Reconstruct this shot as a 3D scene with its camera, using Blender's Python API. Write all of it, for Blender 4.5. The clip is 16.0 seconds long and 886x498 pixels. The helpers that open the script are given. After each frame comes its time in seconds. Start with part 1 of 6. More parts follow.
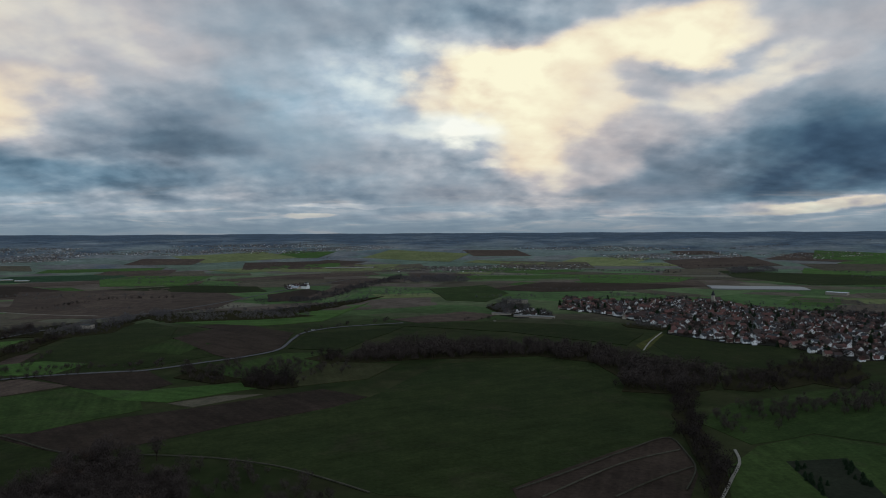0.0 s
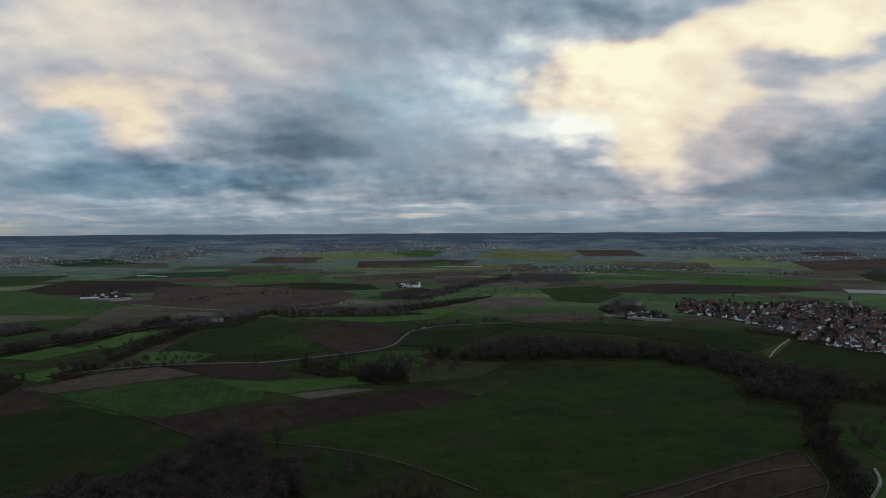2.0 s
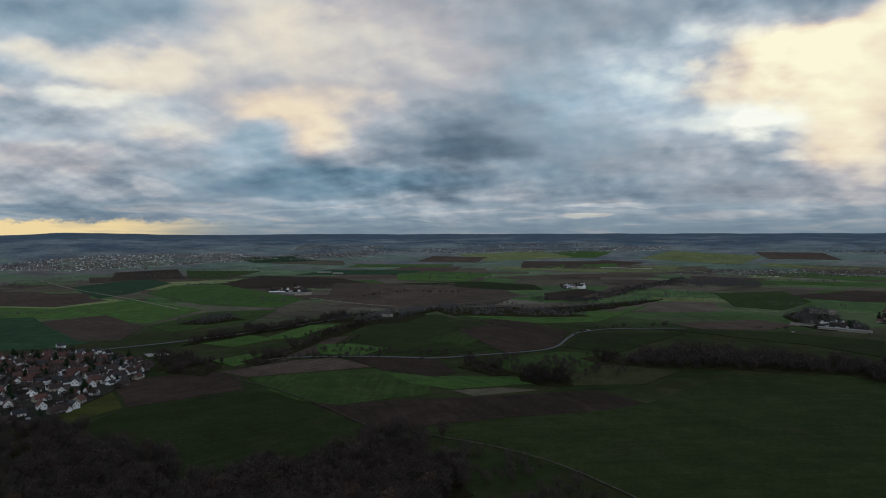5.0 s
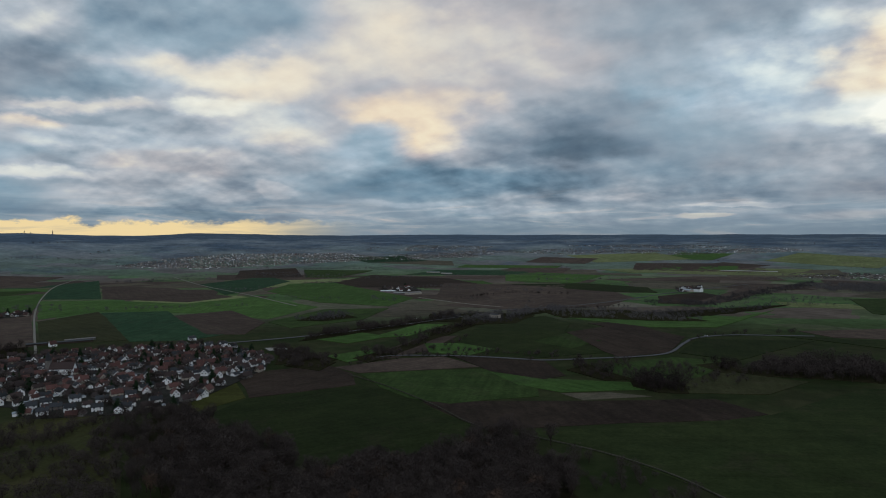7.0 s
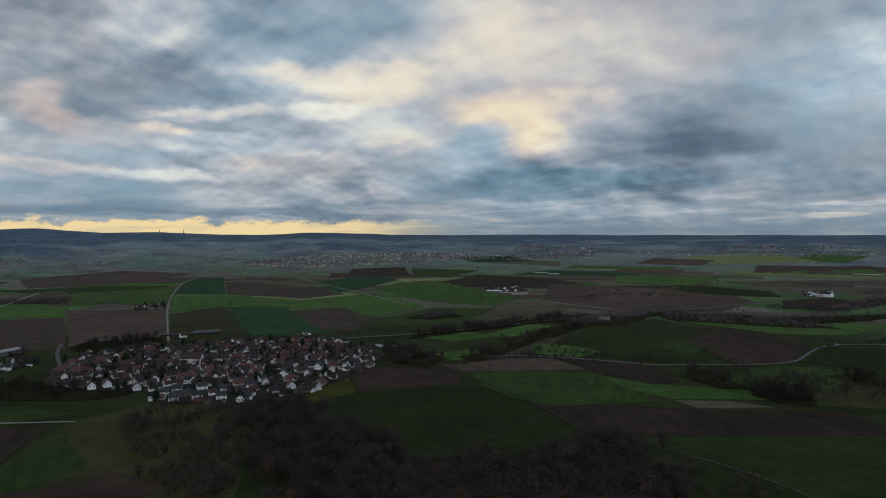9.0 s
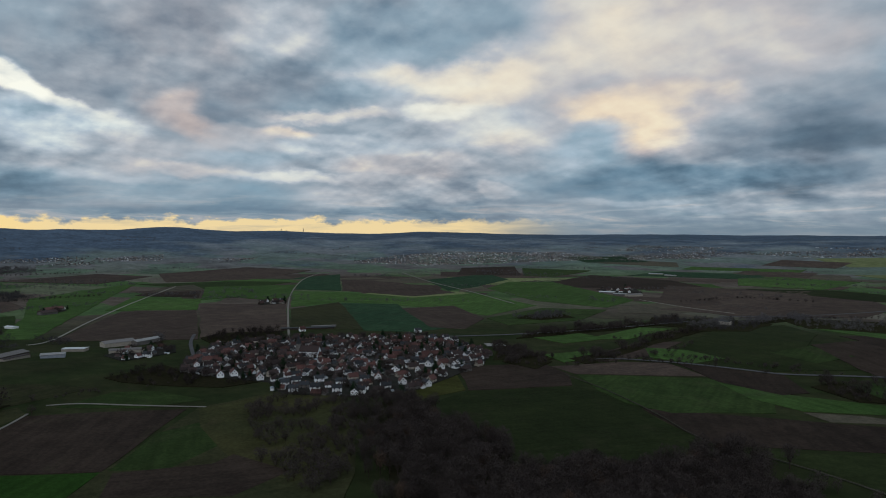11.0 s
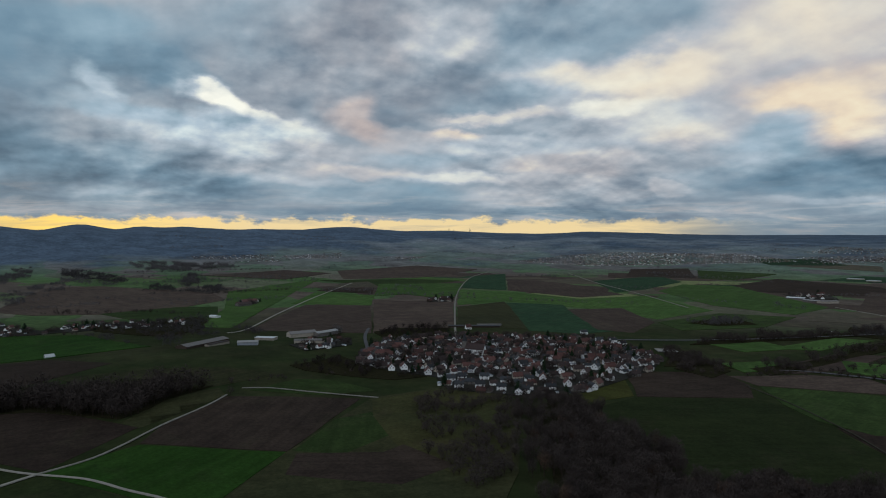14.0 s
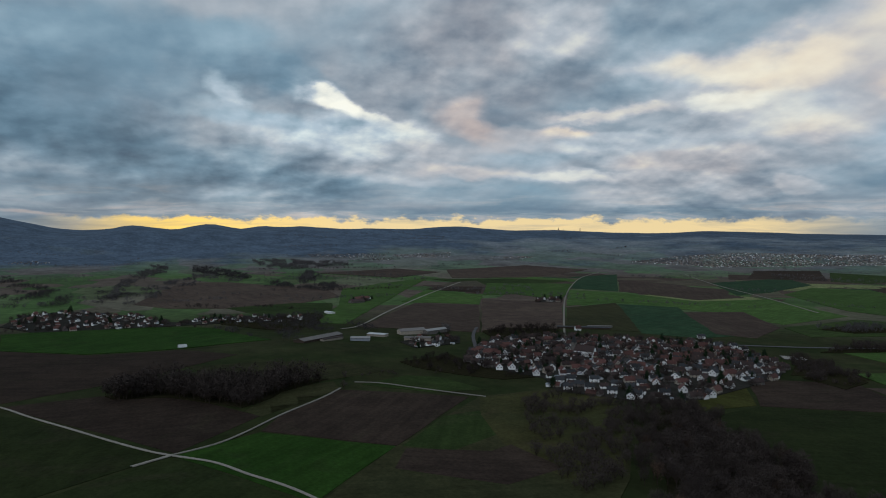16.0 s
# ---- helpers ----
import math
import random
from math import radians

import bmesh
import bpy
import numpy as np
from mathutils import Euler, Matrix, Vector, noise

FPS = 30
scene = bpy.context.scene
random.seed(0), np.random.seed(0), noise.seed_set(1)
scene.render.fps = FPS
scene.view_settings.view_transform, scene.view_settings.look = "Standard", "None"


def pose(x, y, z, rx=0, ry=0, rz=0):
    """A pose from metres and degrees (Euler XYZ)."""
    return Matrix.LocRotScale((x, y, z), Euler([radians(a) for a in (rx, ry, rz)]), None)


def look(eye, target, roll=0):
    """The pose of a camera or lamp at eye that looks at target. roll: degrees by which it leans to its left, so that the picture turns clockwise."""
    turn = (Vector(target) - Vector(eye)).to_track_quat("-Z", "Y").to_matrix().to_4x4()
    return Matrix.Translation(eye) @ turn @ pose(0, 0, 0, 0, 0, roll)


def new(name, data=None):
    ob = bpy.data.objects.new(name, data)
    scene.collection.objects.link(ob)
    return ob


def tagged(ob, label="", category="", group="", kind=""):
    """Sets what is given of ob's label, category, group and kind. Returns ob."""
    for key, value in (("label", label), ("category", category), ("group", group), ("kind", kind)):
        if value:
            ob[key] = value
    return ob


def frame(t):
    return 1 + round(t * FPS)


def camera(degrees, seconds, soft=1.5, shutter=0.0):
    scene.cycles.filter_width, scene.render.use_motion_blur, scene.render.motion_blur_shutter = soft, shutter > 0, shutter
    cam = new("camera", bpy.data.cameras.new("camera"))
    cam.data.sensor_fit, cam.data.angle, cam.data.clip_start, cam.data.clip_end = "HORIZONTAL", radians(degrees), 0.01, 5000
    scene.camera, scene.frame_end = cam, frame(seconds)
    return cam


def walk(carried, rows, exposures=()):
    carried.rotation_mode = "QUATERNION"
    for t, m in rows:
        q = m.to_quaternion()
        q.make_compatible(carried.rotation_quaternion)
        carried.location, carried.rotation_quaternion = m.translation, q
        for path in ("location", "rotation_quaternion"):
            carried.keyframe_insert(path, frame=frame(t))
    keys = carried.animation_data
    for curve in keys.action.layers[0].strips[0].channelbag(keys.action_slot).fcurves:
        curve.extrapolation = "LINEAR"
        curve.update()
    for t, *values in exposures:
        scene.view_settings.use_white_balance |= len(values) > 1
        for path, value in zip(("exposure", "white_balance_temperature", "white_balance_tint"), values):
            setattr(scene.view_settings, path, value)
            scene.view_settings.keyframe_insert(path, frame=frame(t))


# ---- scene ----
cam = camera(66.24, 16.0, soft=1.0)
EYE = 140.0
# seconds, heading, tilt, lean: the camera hangs in the air and turns to its left
ROWS = [
    (0.0, 0.00, -1.54, 0.30), (0.5, 2.35, -1.53, 0.31), (1.0, 4.67, -1.53, 0.33), (1.5, 6.97, -1.52, 0.33),
    (2.0, 9.25, -1.53, 0.31), (2.5, 11.54, -1.53, 0.29), (3.0, 13.85, -1.53, 0.28), (3.5, 16.16, -1.53, 0.27),
    (4.0, 18.46, -1.51, 0.24), (6.5, 29.85, -1.40, 0.15), (7.0, 32.14, -1.38, 0.16), (7.5, 34.40, -1.36, 0.17),
    (8.0, 36.63, -1.36, 0.15), (8.5, 38.87, -1.37, 0.10), (9.0, 41.13, -1.38, 0.03), (11.5, 52.73, -1.46, -0.17),
    (12.0, 55.04, -1.47, -0.18), (12.5, 57.35, -1.48, -0.17), (13.0, 59.66, -1.49, -0.17), (13.5, 61.98, -1.49, -0.19),
    (14.0, 64.30, -1.50, -0.20), (14.5, 66.60, -1.52, -0.20), (15.0, 68.88, -1.53, -0.20), (15.5, 71.15, -1.55, -0.20),
    (16.0, 73.43, -1.58, -0.21),
]
walk(cam, [(t, pose(0, 0, EYE, 90 + pitch, roll, yaw)) for t, yaw, pitch, roll in ROWS])

# ---- sky and light ----
world = bpy.data.worlds.new("evening_sky")
scene.world = world
world.use_nodes = True
wt = world.node_tree
wt.nodes.clear()


def socket(tree, node, index, value):
    """Feed a number, a colour or another node's output into a socket."""
    if isinstance(value, bpy.types.NodeSocket):
        tree.links.new(value, node.inputs[index])
    elif value is not None:
        node.inputs[index].default_value = value


def calc(tree, kind, a, b=None, c=None, clamp=False):
    node = tree.nodes.new("ShaderNodeMath")
    node.operation, node.use_clamp = kind, clamp
    for i, v in enumerate((a, b, c)):
        socket(tree, node, i, v)
    return node.outputs[0]


def blend(tree, factor, a, b, kind="MIX"):
    node = tree.nodes.new("ShaderNodeMix")
    node.data_type, node.blend_type, node.clamp_factor = "RGBA", kind, True
    socket(tree, node, 0, factor)
    socket(tree, node, 6, (*a, 1) if isinstance(a, tuple) else a)
    socket(tree, node, 7, (*b, 1) if isinstance(b, tuple) else b)
    return node.outputs[2]


def ramp(tree, value, stops, smooth=False):
    node = tree.nodes.new("ShaderNodeValToRGB")
    node.color_ramp.interpolation = "EASE" if smooth else "LINEAR"
    el = node.color_ramp.elements
    while len(el) < len(stops):
        el.new(0.5)
    for e, (at, colour) in zip(el, stops):
        e.position, e.color = at, (*colour, 1)
    socket(tree, node, 0, value)
    return node.outputs[0]


def grain(tree, vector, scale, detail=4, rough=0.55, distortion=0.0):
    node = tree.nodes.new("ShaderNodeTexNoise")
    socket(tree, node, "Vector", vector)
    for key, v in (("Scale", scale), ("Detail", detail), ("Roughness", rough), ("Distortion", distortion)):
        node.inputs[key].default_value = v
    return node.outputs


way = wt.nodes.new("ShaderNodeTexCoord").outputs["Generated"]
parts = wt.nodes.new("ShaderNodeSeparateXYZ")
wt.links.new(way, parts.inputs[0])
dx, dy, dz = parts.outputs
height = calc(wt, "MAXIMUM", dz, 0.0)


def triple(a, b, c):
    node = wt.nodes.new("ShaderNodeCombineXYZ")
    for i, v in enumerate((a, b, c)):
        socket(wt, node, i, v)
    return node.outputs[0]


def shift(vector, by):
    node = wt.nodes.new("ShaderNodeVectorMath")
    socket(wt, node, 0, vector)
    socket(wt, node, 1, by)
    return node.outputs[0]


# the cloud deck seen in perspective, and two scales of billows on it
lift = calc(wt, "ADD", height, 0.36)
deck = triple(calc(wt, "DIVIDE", dx, lift), calc(wt, "DIVIDE", dy, lift), 0.0)
broad = grain(wt, deck, 3.0, 7, 0.50)[0]
fine = grain(wt, shift(deck, (4.0, 2.0, 0.0)), 8.0, 6, 0.52)[0]
# the same cloud a little further on, to shade the side away from the light
lit_side = grain(wt, shift(deck, (0.03, -0.02, 0.0)), 3.0, 7, 0.50)[0]
relief_light = calc(wt, "SUBTRACT", broad, lit_side)
heap = wt.nodes.new("ShaderNodeTexVoronoi")
heap.feature = "SMOOTH_F1"
wt.links.new(deck, heap.inputs["Vector"])
for key, v in (("Scale", 6.5), ("Detail", 2.0), ("Roughness", 0.4), ("Lacunarity", 2.3), ("Smoothness", 1.0)):
    heap.inputs[key].default_value = v
heaps = calc(wt, "SUBTRACT", 0.5, heap.outputs["Distance"])
# bearing and elevation in degrees, with broad bends and ragged edges
wide_deg = calc(wt, "MULTIPLY", calc(wt, "ARCTAN2", calc(wt, "MULTIPLY", dx, -1.0), dy), 57.2958)
high_deg = calc(wt, "MULTIPLY", calc(wt, "ARCSINE", dz), 57.2958)
amp = calc(wt, "MINIMUM", calc(wt, "MULTIPLY_ADD", height, 4.5, 0.08), 1.0)
az, el = wide_deg, high_deg
for scale, octaves, across, upward in ((3.2, 2, 9.0, 5.5), (13.0, 5, 3.0, 2.0)):
    warp = wt.nodes.new("ShaderNodeSeparateColor")
    wt.links.new(grain(wt, deck, scale, octaves, 0.5)[1], warp.inputs[0])
    az = calc(wt, "MULTIPLY_ADD", calc(wt, "SUBTRACT", warp.outputs[0], 0.5), calc(wt, "MULTIPLY", amp, across), az)
    el = calc(wt, "MULTIPLY_ADD", calc(wt, "SUBTRACT", warp.outputs[1], 0.5), calc(wt, "MULTIPLY", amp, upward), el)
bearing = triple(az, el, 0.0)
state = None


def cloud_mass(at, up, wide, high, slant, light, warmth, strength, crisp=False):
    """A mass of cloud at a bearing and elevation in degrees, with its half width and height, slant, lightness, warmth and strength."""
    global state
    spot = wt.nodes.new("ShaderNodeMapping")
    spot.vector_type = "TEXTURE"
    socket(wt, spot, "Vector", bearing)
    spot.inputs["Location"].default_value = (at, up, 0)
    spot.inputs["Rotation"].default_value = (0, 0, radians(slant))
    spot.inputs["Scale"].default_value = (wide, high, 1)
    soft = wt.nodes.new("ShaderNodeTexGradient")
    soft.gradient_type = "SPHERICAL"
    wt.links.new(spot.outputs[0], soft.inputs[0])
    weight = wt.nodes.new("ShaderNodeMapRange")
    weight.interpolation_type = "SMOOTHSTEP"
    wt.links.new(soft.outputs["Fac"], weight.inputs["Value"])
    weight.inputs["From Min"].default_value = 0.14 if crisp else 0.0
    weight.inputs["From Max"].default_value = 0.46 if crisp else 0.78
    weight.inputs["To Max"].default_value = strength
    state = blend(wt, weight.outputs[0], state or (0.58, 0.32, 0.0), (light, warmth, 0.0))


cloud_mass(25.7, 14.7, 22.0, 7.3, -0, 0.62, 0.55, 0.9)
cloud_mass(26.8, 15.5, 6.6, 2.0, -0, 0.7, 0.65, 0.78)
cloud_mass(31.5, 11.3, 5.5, 3.7, -0, 0.69, 0.62, 0.78)
cloud_mass(20.5, 13.9, 7.8, 3.9, -0, 0.645, 0.5, 0.78)
cloud_mass(3.9, 17.3, 23.4, 3.7, -0, 0.555, 0.27, 0.95)
cloud_mass(10.4, 15.2, 8.4, 2.3, -10, 0.55, 0.28, 0.67)
cloud_mass(-7.0, 16.8, 10.8, 2.0, -5, 0.57, 0.33, 0.67)
cloud_mass(-19.0, 17.1, 8.6, 1.3, -0, 0.63, 0.4, 0.67)
cloud_mass(-28.9, 15.0, 10.9, 3.2, -0, 0.62, 0.48, 0.9)
cloud_mass(13.6, 12.7, 6.7, 3.7, -0, 0.6, 0.2, 0.78)
cloud_mass(6.3, 12.0, 8.5, 4.6, -0, 0.69, 0.12, 0.95)
cloud_mass(2.5, 13.4, 5.5, 3.1, -0, 0.72, 0.2, 0.78)
cloud_mass(14.1, 9.8, 4.5, 3.0, -0, 0.62, 0.05, 0.78)
cloud_mass(-17.8, 15.2, 9.4, 3.3, -0, 0.91, 1, 1)
cloud_mass(-19.9, 14.2, 4.3, 2.1, -0, 0.93, 1, 0.78)
cloud_mass(-12.5, 15.2, 4.5, 2.6, -0, 0.8, 0.85, 0.78)
cloud_mass(-7.9, 13.0, 11.6, 4.2, -0, 0.93, 1, 1)
cloud_mass(-5.5, 13.8, 4.7, 2.3, -0, 0.93, 1, 0.9)
cloud_mass(-2.2, 11.4, 4.7, 4.3, -0, 0.93, 0.95, 1)
cloud_mass(-4.1, 9.1, 6.2, 2.7, -0, 0.93, 0.85, 0.9)
cloud_mass(-8.3, 9.2, 6.2, 6.9, -0, 0.87, 0.95, 1)
cloud_mass(-7.9, 5.8, 5.4, 3.5, -0, 0.8, 0.88, 0.95)
cloud_mass(-9.5, 3.6, 5.4, 2.3, -0, 0.7, 0.72, 0.9)
cloud_mass(-12.9, 9.9, 6.0, 5.3, -0, 0.77, 0.8, 0.95)
cloud_mass(-0.3, 10.9, 3.1, 3.9, -0, 0.84, 0.6, 0.67)
cloud_mass(-1.3, 8.2, 5.5, 2.0, 10, 0.95, 0.3, 1)
cloud_mass(2.3, 8.7, 3.1, 1.1, -0, 0.8, 0.25, 0.78)
cloud_mass(-3.6, 5.3, 2.3, 0.5, -0, 0.86, 0.65, 0.9)
cloud_mass(-15.6, 12.2, 3.7, 1.6, 20, 0.66, 0.6, 0.78)
cloud_mass(-17.3, 11.2, 4.0, 1.5, -0, 0.6, 0.5, 0.9)
cloud_mass(-20.3, 10.6, 4.3, 2.4, -10, 0.74, 0.6, 0.9)
cloud_mass(-24.7, 11.5, 8.8, 2.2, -14, 0.75, 0.62, 0.95)
cloud_mass(-28.5, 12.6, 3.5, 1.2, -10, 0.62, 0.5, 0.78)
cloud_mass(-31.7, 11.7, 3.7, 1.3, -0, 0.63, 0.42, 0.78)
cloud_mass(-27.1, 8.4, 13.8, 3.0, -12, 0.53, 0.36, 0.95)
cloud_mass(-20.3, 8.0, 6.4, 2.5, -12, 0.6, 0.55, 0.67)
cloud_mass(-16.0, 7.1, 4.4, 2.9, -0, 0.64, 0.62, 0.78)
cloud_mass(-27.1, 5.5, 15.7, 3.9, -6, 0.36, 0.14, 1)
cloud_mass(-30.7, 5.7, 7.5, 4.4, -0, 0.29, 0.02, 1)
cloud_mass(-27.5, 3.4, 15.7, 1.6, -0, 0.3, 0.05, 1)
cloud_mass(-19.1, 4.3, 9.3, 3.0, -8, 0.42, 0.34, 0.95)
cloud_mass(-12.9, 5.6, 4.5, 3.0, -0, 0.62, 0.7, 0.78)
cloud_mass(-14.0, 4.6, 3.4, 1.6, -0, 0.68, 0.7, 0.78)
cloud_mass(-14.3, 2.9, 8.2, 0.9, -3, 0.47, 0.42, 0.9)
cloud_mass(22.2, 7.5, 13.2, 3.1, -0, 0.43, 0.3, 1)
cloud_mass(20.6, 6.5, 6.4, 1.6, -0, 0.37, 0.25, 0.9)
cloud_mass(18.4, 9.8, 5.8, 2.5, 8, 0.52, 0.36, 0.78)
cloud_mass(30.9, 7.2, 8.1, 2.8, -0, 0.55, 0.42, 0.78)
cloud_mass(26.9, 8.7, 6.6, 1.8, -0, 0.56, 0.42, 0.67)
cloud_mass(29.8, 9.3, 5.7, 1.6, -0, 0.66, 0.55, 0.56)
cloud_mass(24.3, 4.0, 10.2, 1.1, -0, 0.4, 0.1, 0.95)
cloud_mass(31.0, 4.0, 6.8, 1.5, -0, 0.45, 0.12, 0.9)
cloud_mass(10.5, 7.2, 8.4, 2.7, -0, 0.56, 0.2, 0.78)
cloud_mass(4.9, 8.6, 3.9, 1.7, -0, 0.72, 0.2, 0.78)
cloud_mass(15.5, 5.0, 8.1, 1.9, -0, 0.5, 0.16, 0.9)
cloud_mass(10.1, 4.0, 9.2, 1.5, -0, 0.53, 0.18, 0.78)
cloud_mass(3.0, 5.4, 10.1, 2.2, -0, 0.56, 0.34, 0.9)
cloud_mass(4.4, 6.9, 4.7, 0.8, 5, 0.63, 0.36, 0.67)
cloud_mass(-0.8, 3.2, 10.2, 1.4, -0, 0.53, 0.45, 0.9)
cloud_mass(6.8, 3.3, 6.2, 0.9, -0, 0.52, 0.3, 0.78)
cloud_mass(30.5, 3.5, 2.9, 0.4, -0, 0.66, 0.35, 0.9)
cloud_mass(8.7, 2.1, 5.9, 0.3, -0, 0.69, 0.35, 0.9, crisp=True)
cloud_mass(11.2, 1.2, 2.9, 0.3, -0, 0.73, 0.6, 1, crisp=True)
cloud_mass(0.7, 1.2, 7.0, 0.5, -0, 0.67, 0.55, 0.9)
cloud_mass(17.2, 2.8, 4.4, 0.4, -0, 0.66, 0.4, 0.78)
cloud_mass(27.8, 1.7, 7.2, 0.3, -0, 0.63, 0.2, 0.67)
cloud_mass(31.0, 2.1, 5.6, 0.2, -0, 0.66, 0.3, 0.67)
cloud_mass(-28.6, 1.6, 8.7, 0.7, -2, 0.82, 0.75, 1, crisp=True)
cloud_mass(-24.4, 1.7, 2.7, 0.8, -0, 0.86, 0.8, 0.67)
cloud_mass(-19.5, 1.5, 7.9, 0.6, -0, 0.55, 0.22, 0.78)
cloud_mass(-8.8, 2.4, 7.7, 0.7, -0, 0.63, 0.6, 0.78)
cloud_mass(-15.2, 1.7, 3.7, 0.6, -0, 0.66, 0.5, 0.78)
cloud_mass(-14.1, 1.5, 1.9, 0.6, -0, 0.7, 0.5, 0.67, crisp=True)
cloud_mass(67.5, 15.8, 8.1, 2.2, -0, 0.54, 0.35, 0.9)
cloud_mass(63.1, 14.7, 7.3, 3.0, -0, 0.62, 0.38, 0.9)
cloud_mass(62.3, 15.9, 3.3, 2.0, -0, 0.67, 0.45, 0.67)
cloud_mass(52.9, 16.3, 9.5, 3.3, -0, 0.55, 0.1, 1)
cloud_mass(47.1, 16.6, 8.4, 3.0, -0, 0.55, 0.14, 0.95)
cloud_mass(42.9, 17.0, 4.6, 2.8, -0, 0.58, 0.16, 0.78)
cloud_mass(37.3, 15.8, 8.6, 4.3, -0, 0.74, 0.58, 0.95)
cloud_mass(36.3, 17.9, 6.3, 2.0, -0, 0.74, 0.55, 0.67)
cloud_mass(32.1, 15.5, 7.0, 4.3, -0, 0.72, 0.6, 0.9)
cloud_mass(27.4, 16.0, 6.9, 5.4, -0, 0.69, 0.55, 0.78)
cloud_mass(24.2, 14.3, 4.5, 3.0, -0, 0.67, 0.62, 0.67)
cloud_mass(66.5, 11.1, 10.7, 2.8, -10, 0.49, 0.16, 1)
cloud_mass(68.9, 8.9, 5.5, 1.6, -0, 0.46, 0.2, 0.9)
cloud_mass(61.2, 12.3, 7.4, 2.7, -10, 0.57, 0.15, 0.95)
cloud_mass(56.8, 12.8, 4.3, 2.8, -0, 0.64, 0.2, 0.78)
cloud_mass(53.3, 13.4, 8.0, 1.6, -0, 0.73, 0.55, 0.9)
cloud_mass(50.3, 10.8, 5.2, 1.3, -6, 0.84, 0.3, 0.95)
cloud_mass(52.5, 10.9, 2.9, 1.0, -0, 0.76, 0.35, 0.78)
cloud_mass(60.5, 9.9, 8.2, 0.8, -5, 0.76, 0.55, 0.9)
cloud_mass(63.2, 8.3, 4.0, 0.8, -0, 0.82, 0.8, 0.9)
cloud_mass(67.6, 7.7, 5.0, 1.6, -10, 0.62, 0.52, 0.9)
cloud_mass(45.3, 12.6, 10.0, 3.1, -0, 0.77, 0.6, 0.95)
cloud_mass(47.1, 8.8, 9.1, 2.7, -0, 0.73, 0.34, 0.9)
cloud_mass(44.4, 7.6, 5.4, 1.7, -0, 0.71, 0.6, 0.67)
cloud_mass(39.6, 9.7, 6.2, 3.9, -0, 0.67, 0.4, 0.78)
cloud_mass(35.4, 8.8, 7.0, 2.7, 20, 0.78, 0.92, 1)
cloud_mass(32.5, 10.4, 6.2, 2.6, -0, 0.73, 0.8, 0.9)
cloud_mass(34.4, 7.2, 3.9, 1.4, 20, 0.7, 0.85, 0.78)
cloud_mass(38.2, 6.5, 5.5, 2.3, -0, 0.6, 0.1, 0.9)
cloud_mass(57.7, 7.2, 11.3, 1.7, -0, 0.7, 0.25, 0.9)
cloud_mass(58.5, 8.0, 4.2, 0.8, -0, 0.72, 0.3, 0.67)
cloud_mass(52.1, 5.6, 8.1, 1.9, -0, 0.66, 0.5, 0.9)
cloud_mass(55.1, 6.4, 5.0, 0.7, -0, 0.66, 0.5, 0.67)
cloud_mass(63.3, 4.5, 7.9, 0.6, -0, 0.76, 0.35, 0.78)
cloud_mass(57.3, 5.6, 3.5, 0.9, -0, 0.69, 0.5, 0.78)
cloud_mass(64.7, 5.9, 7.1, 1.0, -0, 0.59, 0.15, 0.78)
cloud_mass(66.6, 3.1, 11.3, 1.6, -0, 0.52, 0.1, 1)
cloud_mass(67.7, 1.8, 7.4, 1.0, -0, 0.47, 0.08, 0.9)
cloud_mass(56.4, 3.5, 9.3, 1.7, -0, 0.6, 0.36, 0.9)
cloud_mass(60.1, 3.0, 4.1, 1.0, -0, 0.66, 0.4, 0.67)
cloud_mass(45.7, 3.3, 2.3, 1.0, -0, 0.66, 0.42, 1, crisp=True)
cloud_mass(47.9, 2.8, 1.5, 0.6, -0, 0.62, 0.38, 0.9, crisp=True)
cloud_mass(49.7, 2.8, 2.3, 0.8, -0, 0.63, 0.36, 0.9, crisp=True)
cloud_mass(45.3, 2.1, 11.5, 0.7, -4, 0.52, 0.3, 0.9)
cloud_mass(58.5, 1.5, 15.4, 0.6, -0, 0.47, 0.2, 0.95)
cloud_mass(36.3, 3.9, 11.7, 2.0, -0, 0.47, 0.08, 1)
cloud_mass(26.5, 4.2, 11.4, 1.4, -0, 0.45, 0.1, 0.9)
cloud_mass(34.9, 2.5, 9.4, 0.4, -0, 0.64, 0.25, 0.78)
cloud_mass(26.4, 1.9, 9.2, 0.3, -0, 0.66, 0.3, 0.78)
cloud_mass(35.9, 1.8, 10.2, 0.4, -0, 0.58, 0.3, 0.67)
cloud_mass(40.6, 0.8, 12.5, 0.5, -0, 0.56, 0.3, 0.67)
cloud_mass(101.1, 13.0, 19.5, 5.9, -0, 0.475, 0.02, 1)
cloud_mass(103.7, 7.9, 15.0, 4.4, 10, 0.41, 0, 1)
cloud_mass(94.8, 14.9, 9.8, 3.5, -0, 0.5, 0.02, 0.9)
cloud_mass(89.8, 14.1, 8.8, 4.4, -0, 0.53, 0.02, 0.95)
cloud_mass(104.3, 14.5, 6.2, 2.5, -0, 0.51, 0.05, 0.78)
cloud_mass(80.7, 15.9, 10.8, 3.5, -0, 0.55, 0.22, 0.95)
cloud_mass(72.3, 16.0, 10.2, 4.7, -0, 0.545, 0.48, 1)
cloud_mass(69.0, 17.1, 5.4, 3.1, -0, 0.57, 0.55, 0.78)
cloud_mass(64.8, 16.5, 5.4, 3.1, -0, 0.62, 0.36, 0.9)
cloud_mass(70.8, 12.9, 5.5, 2.8, -0, 0.52, 0.4, 0.95)
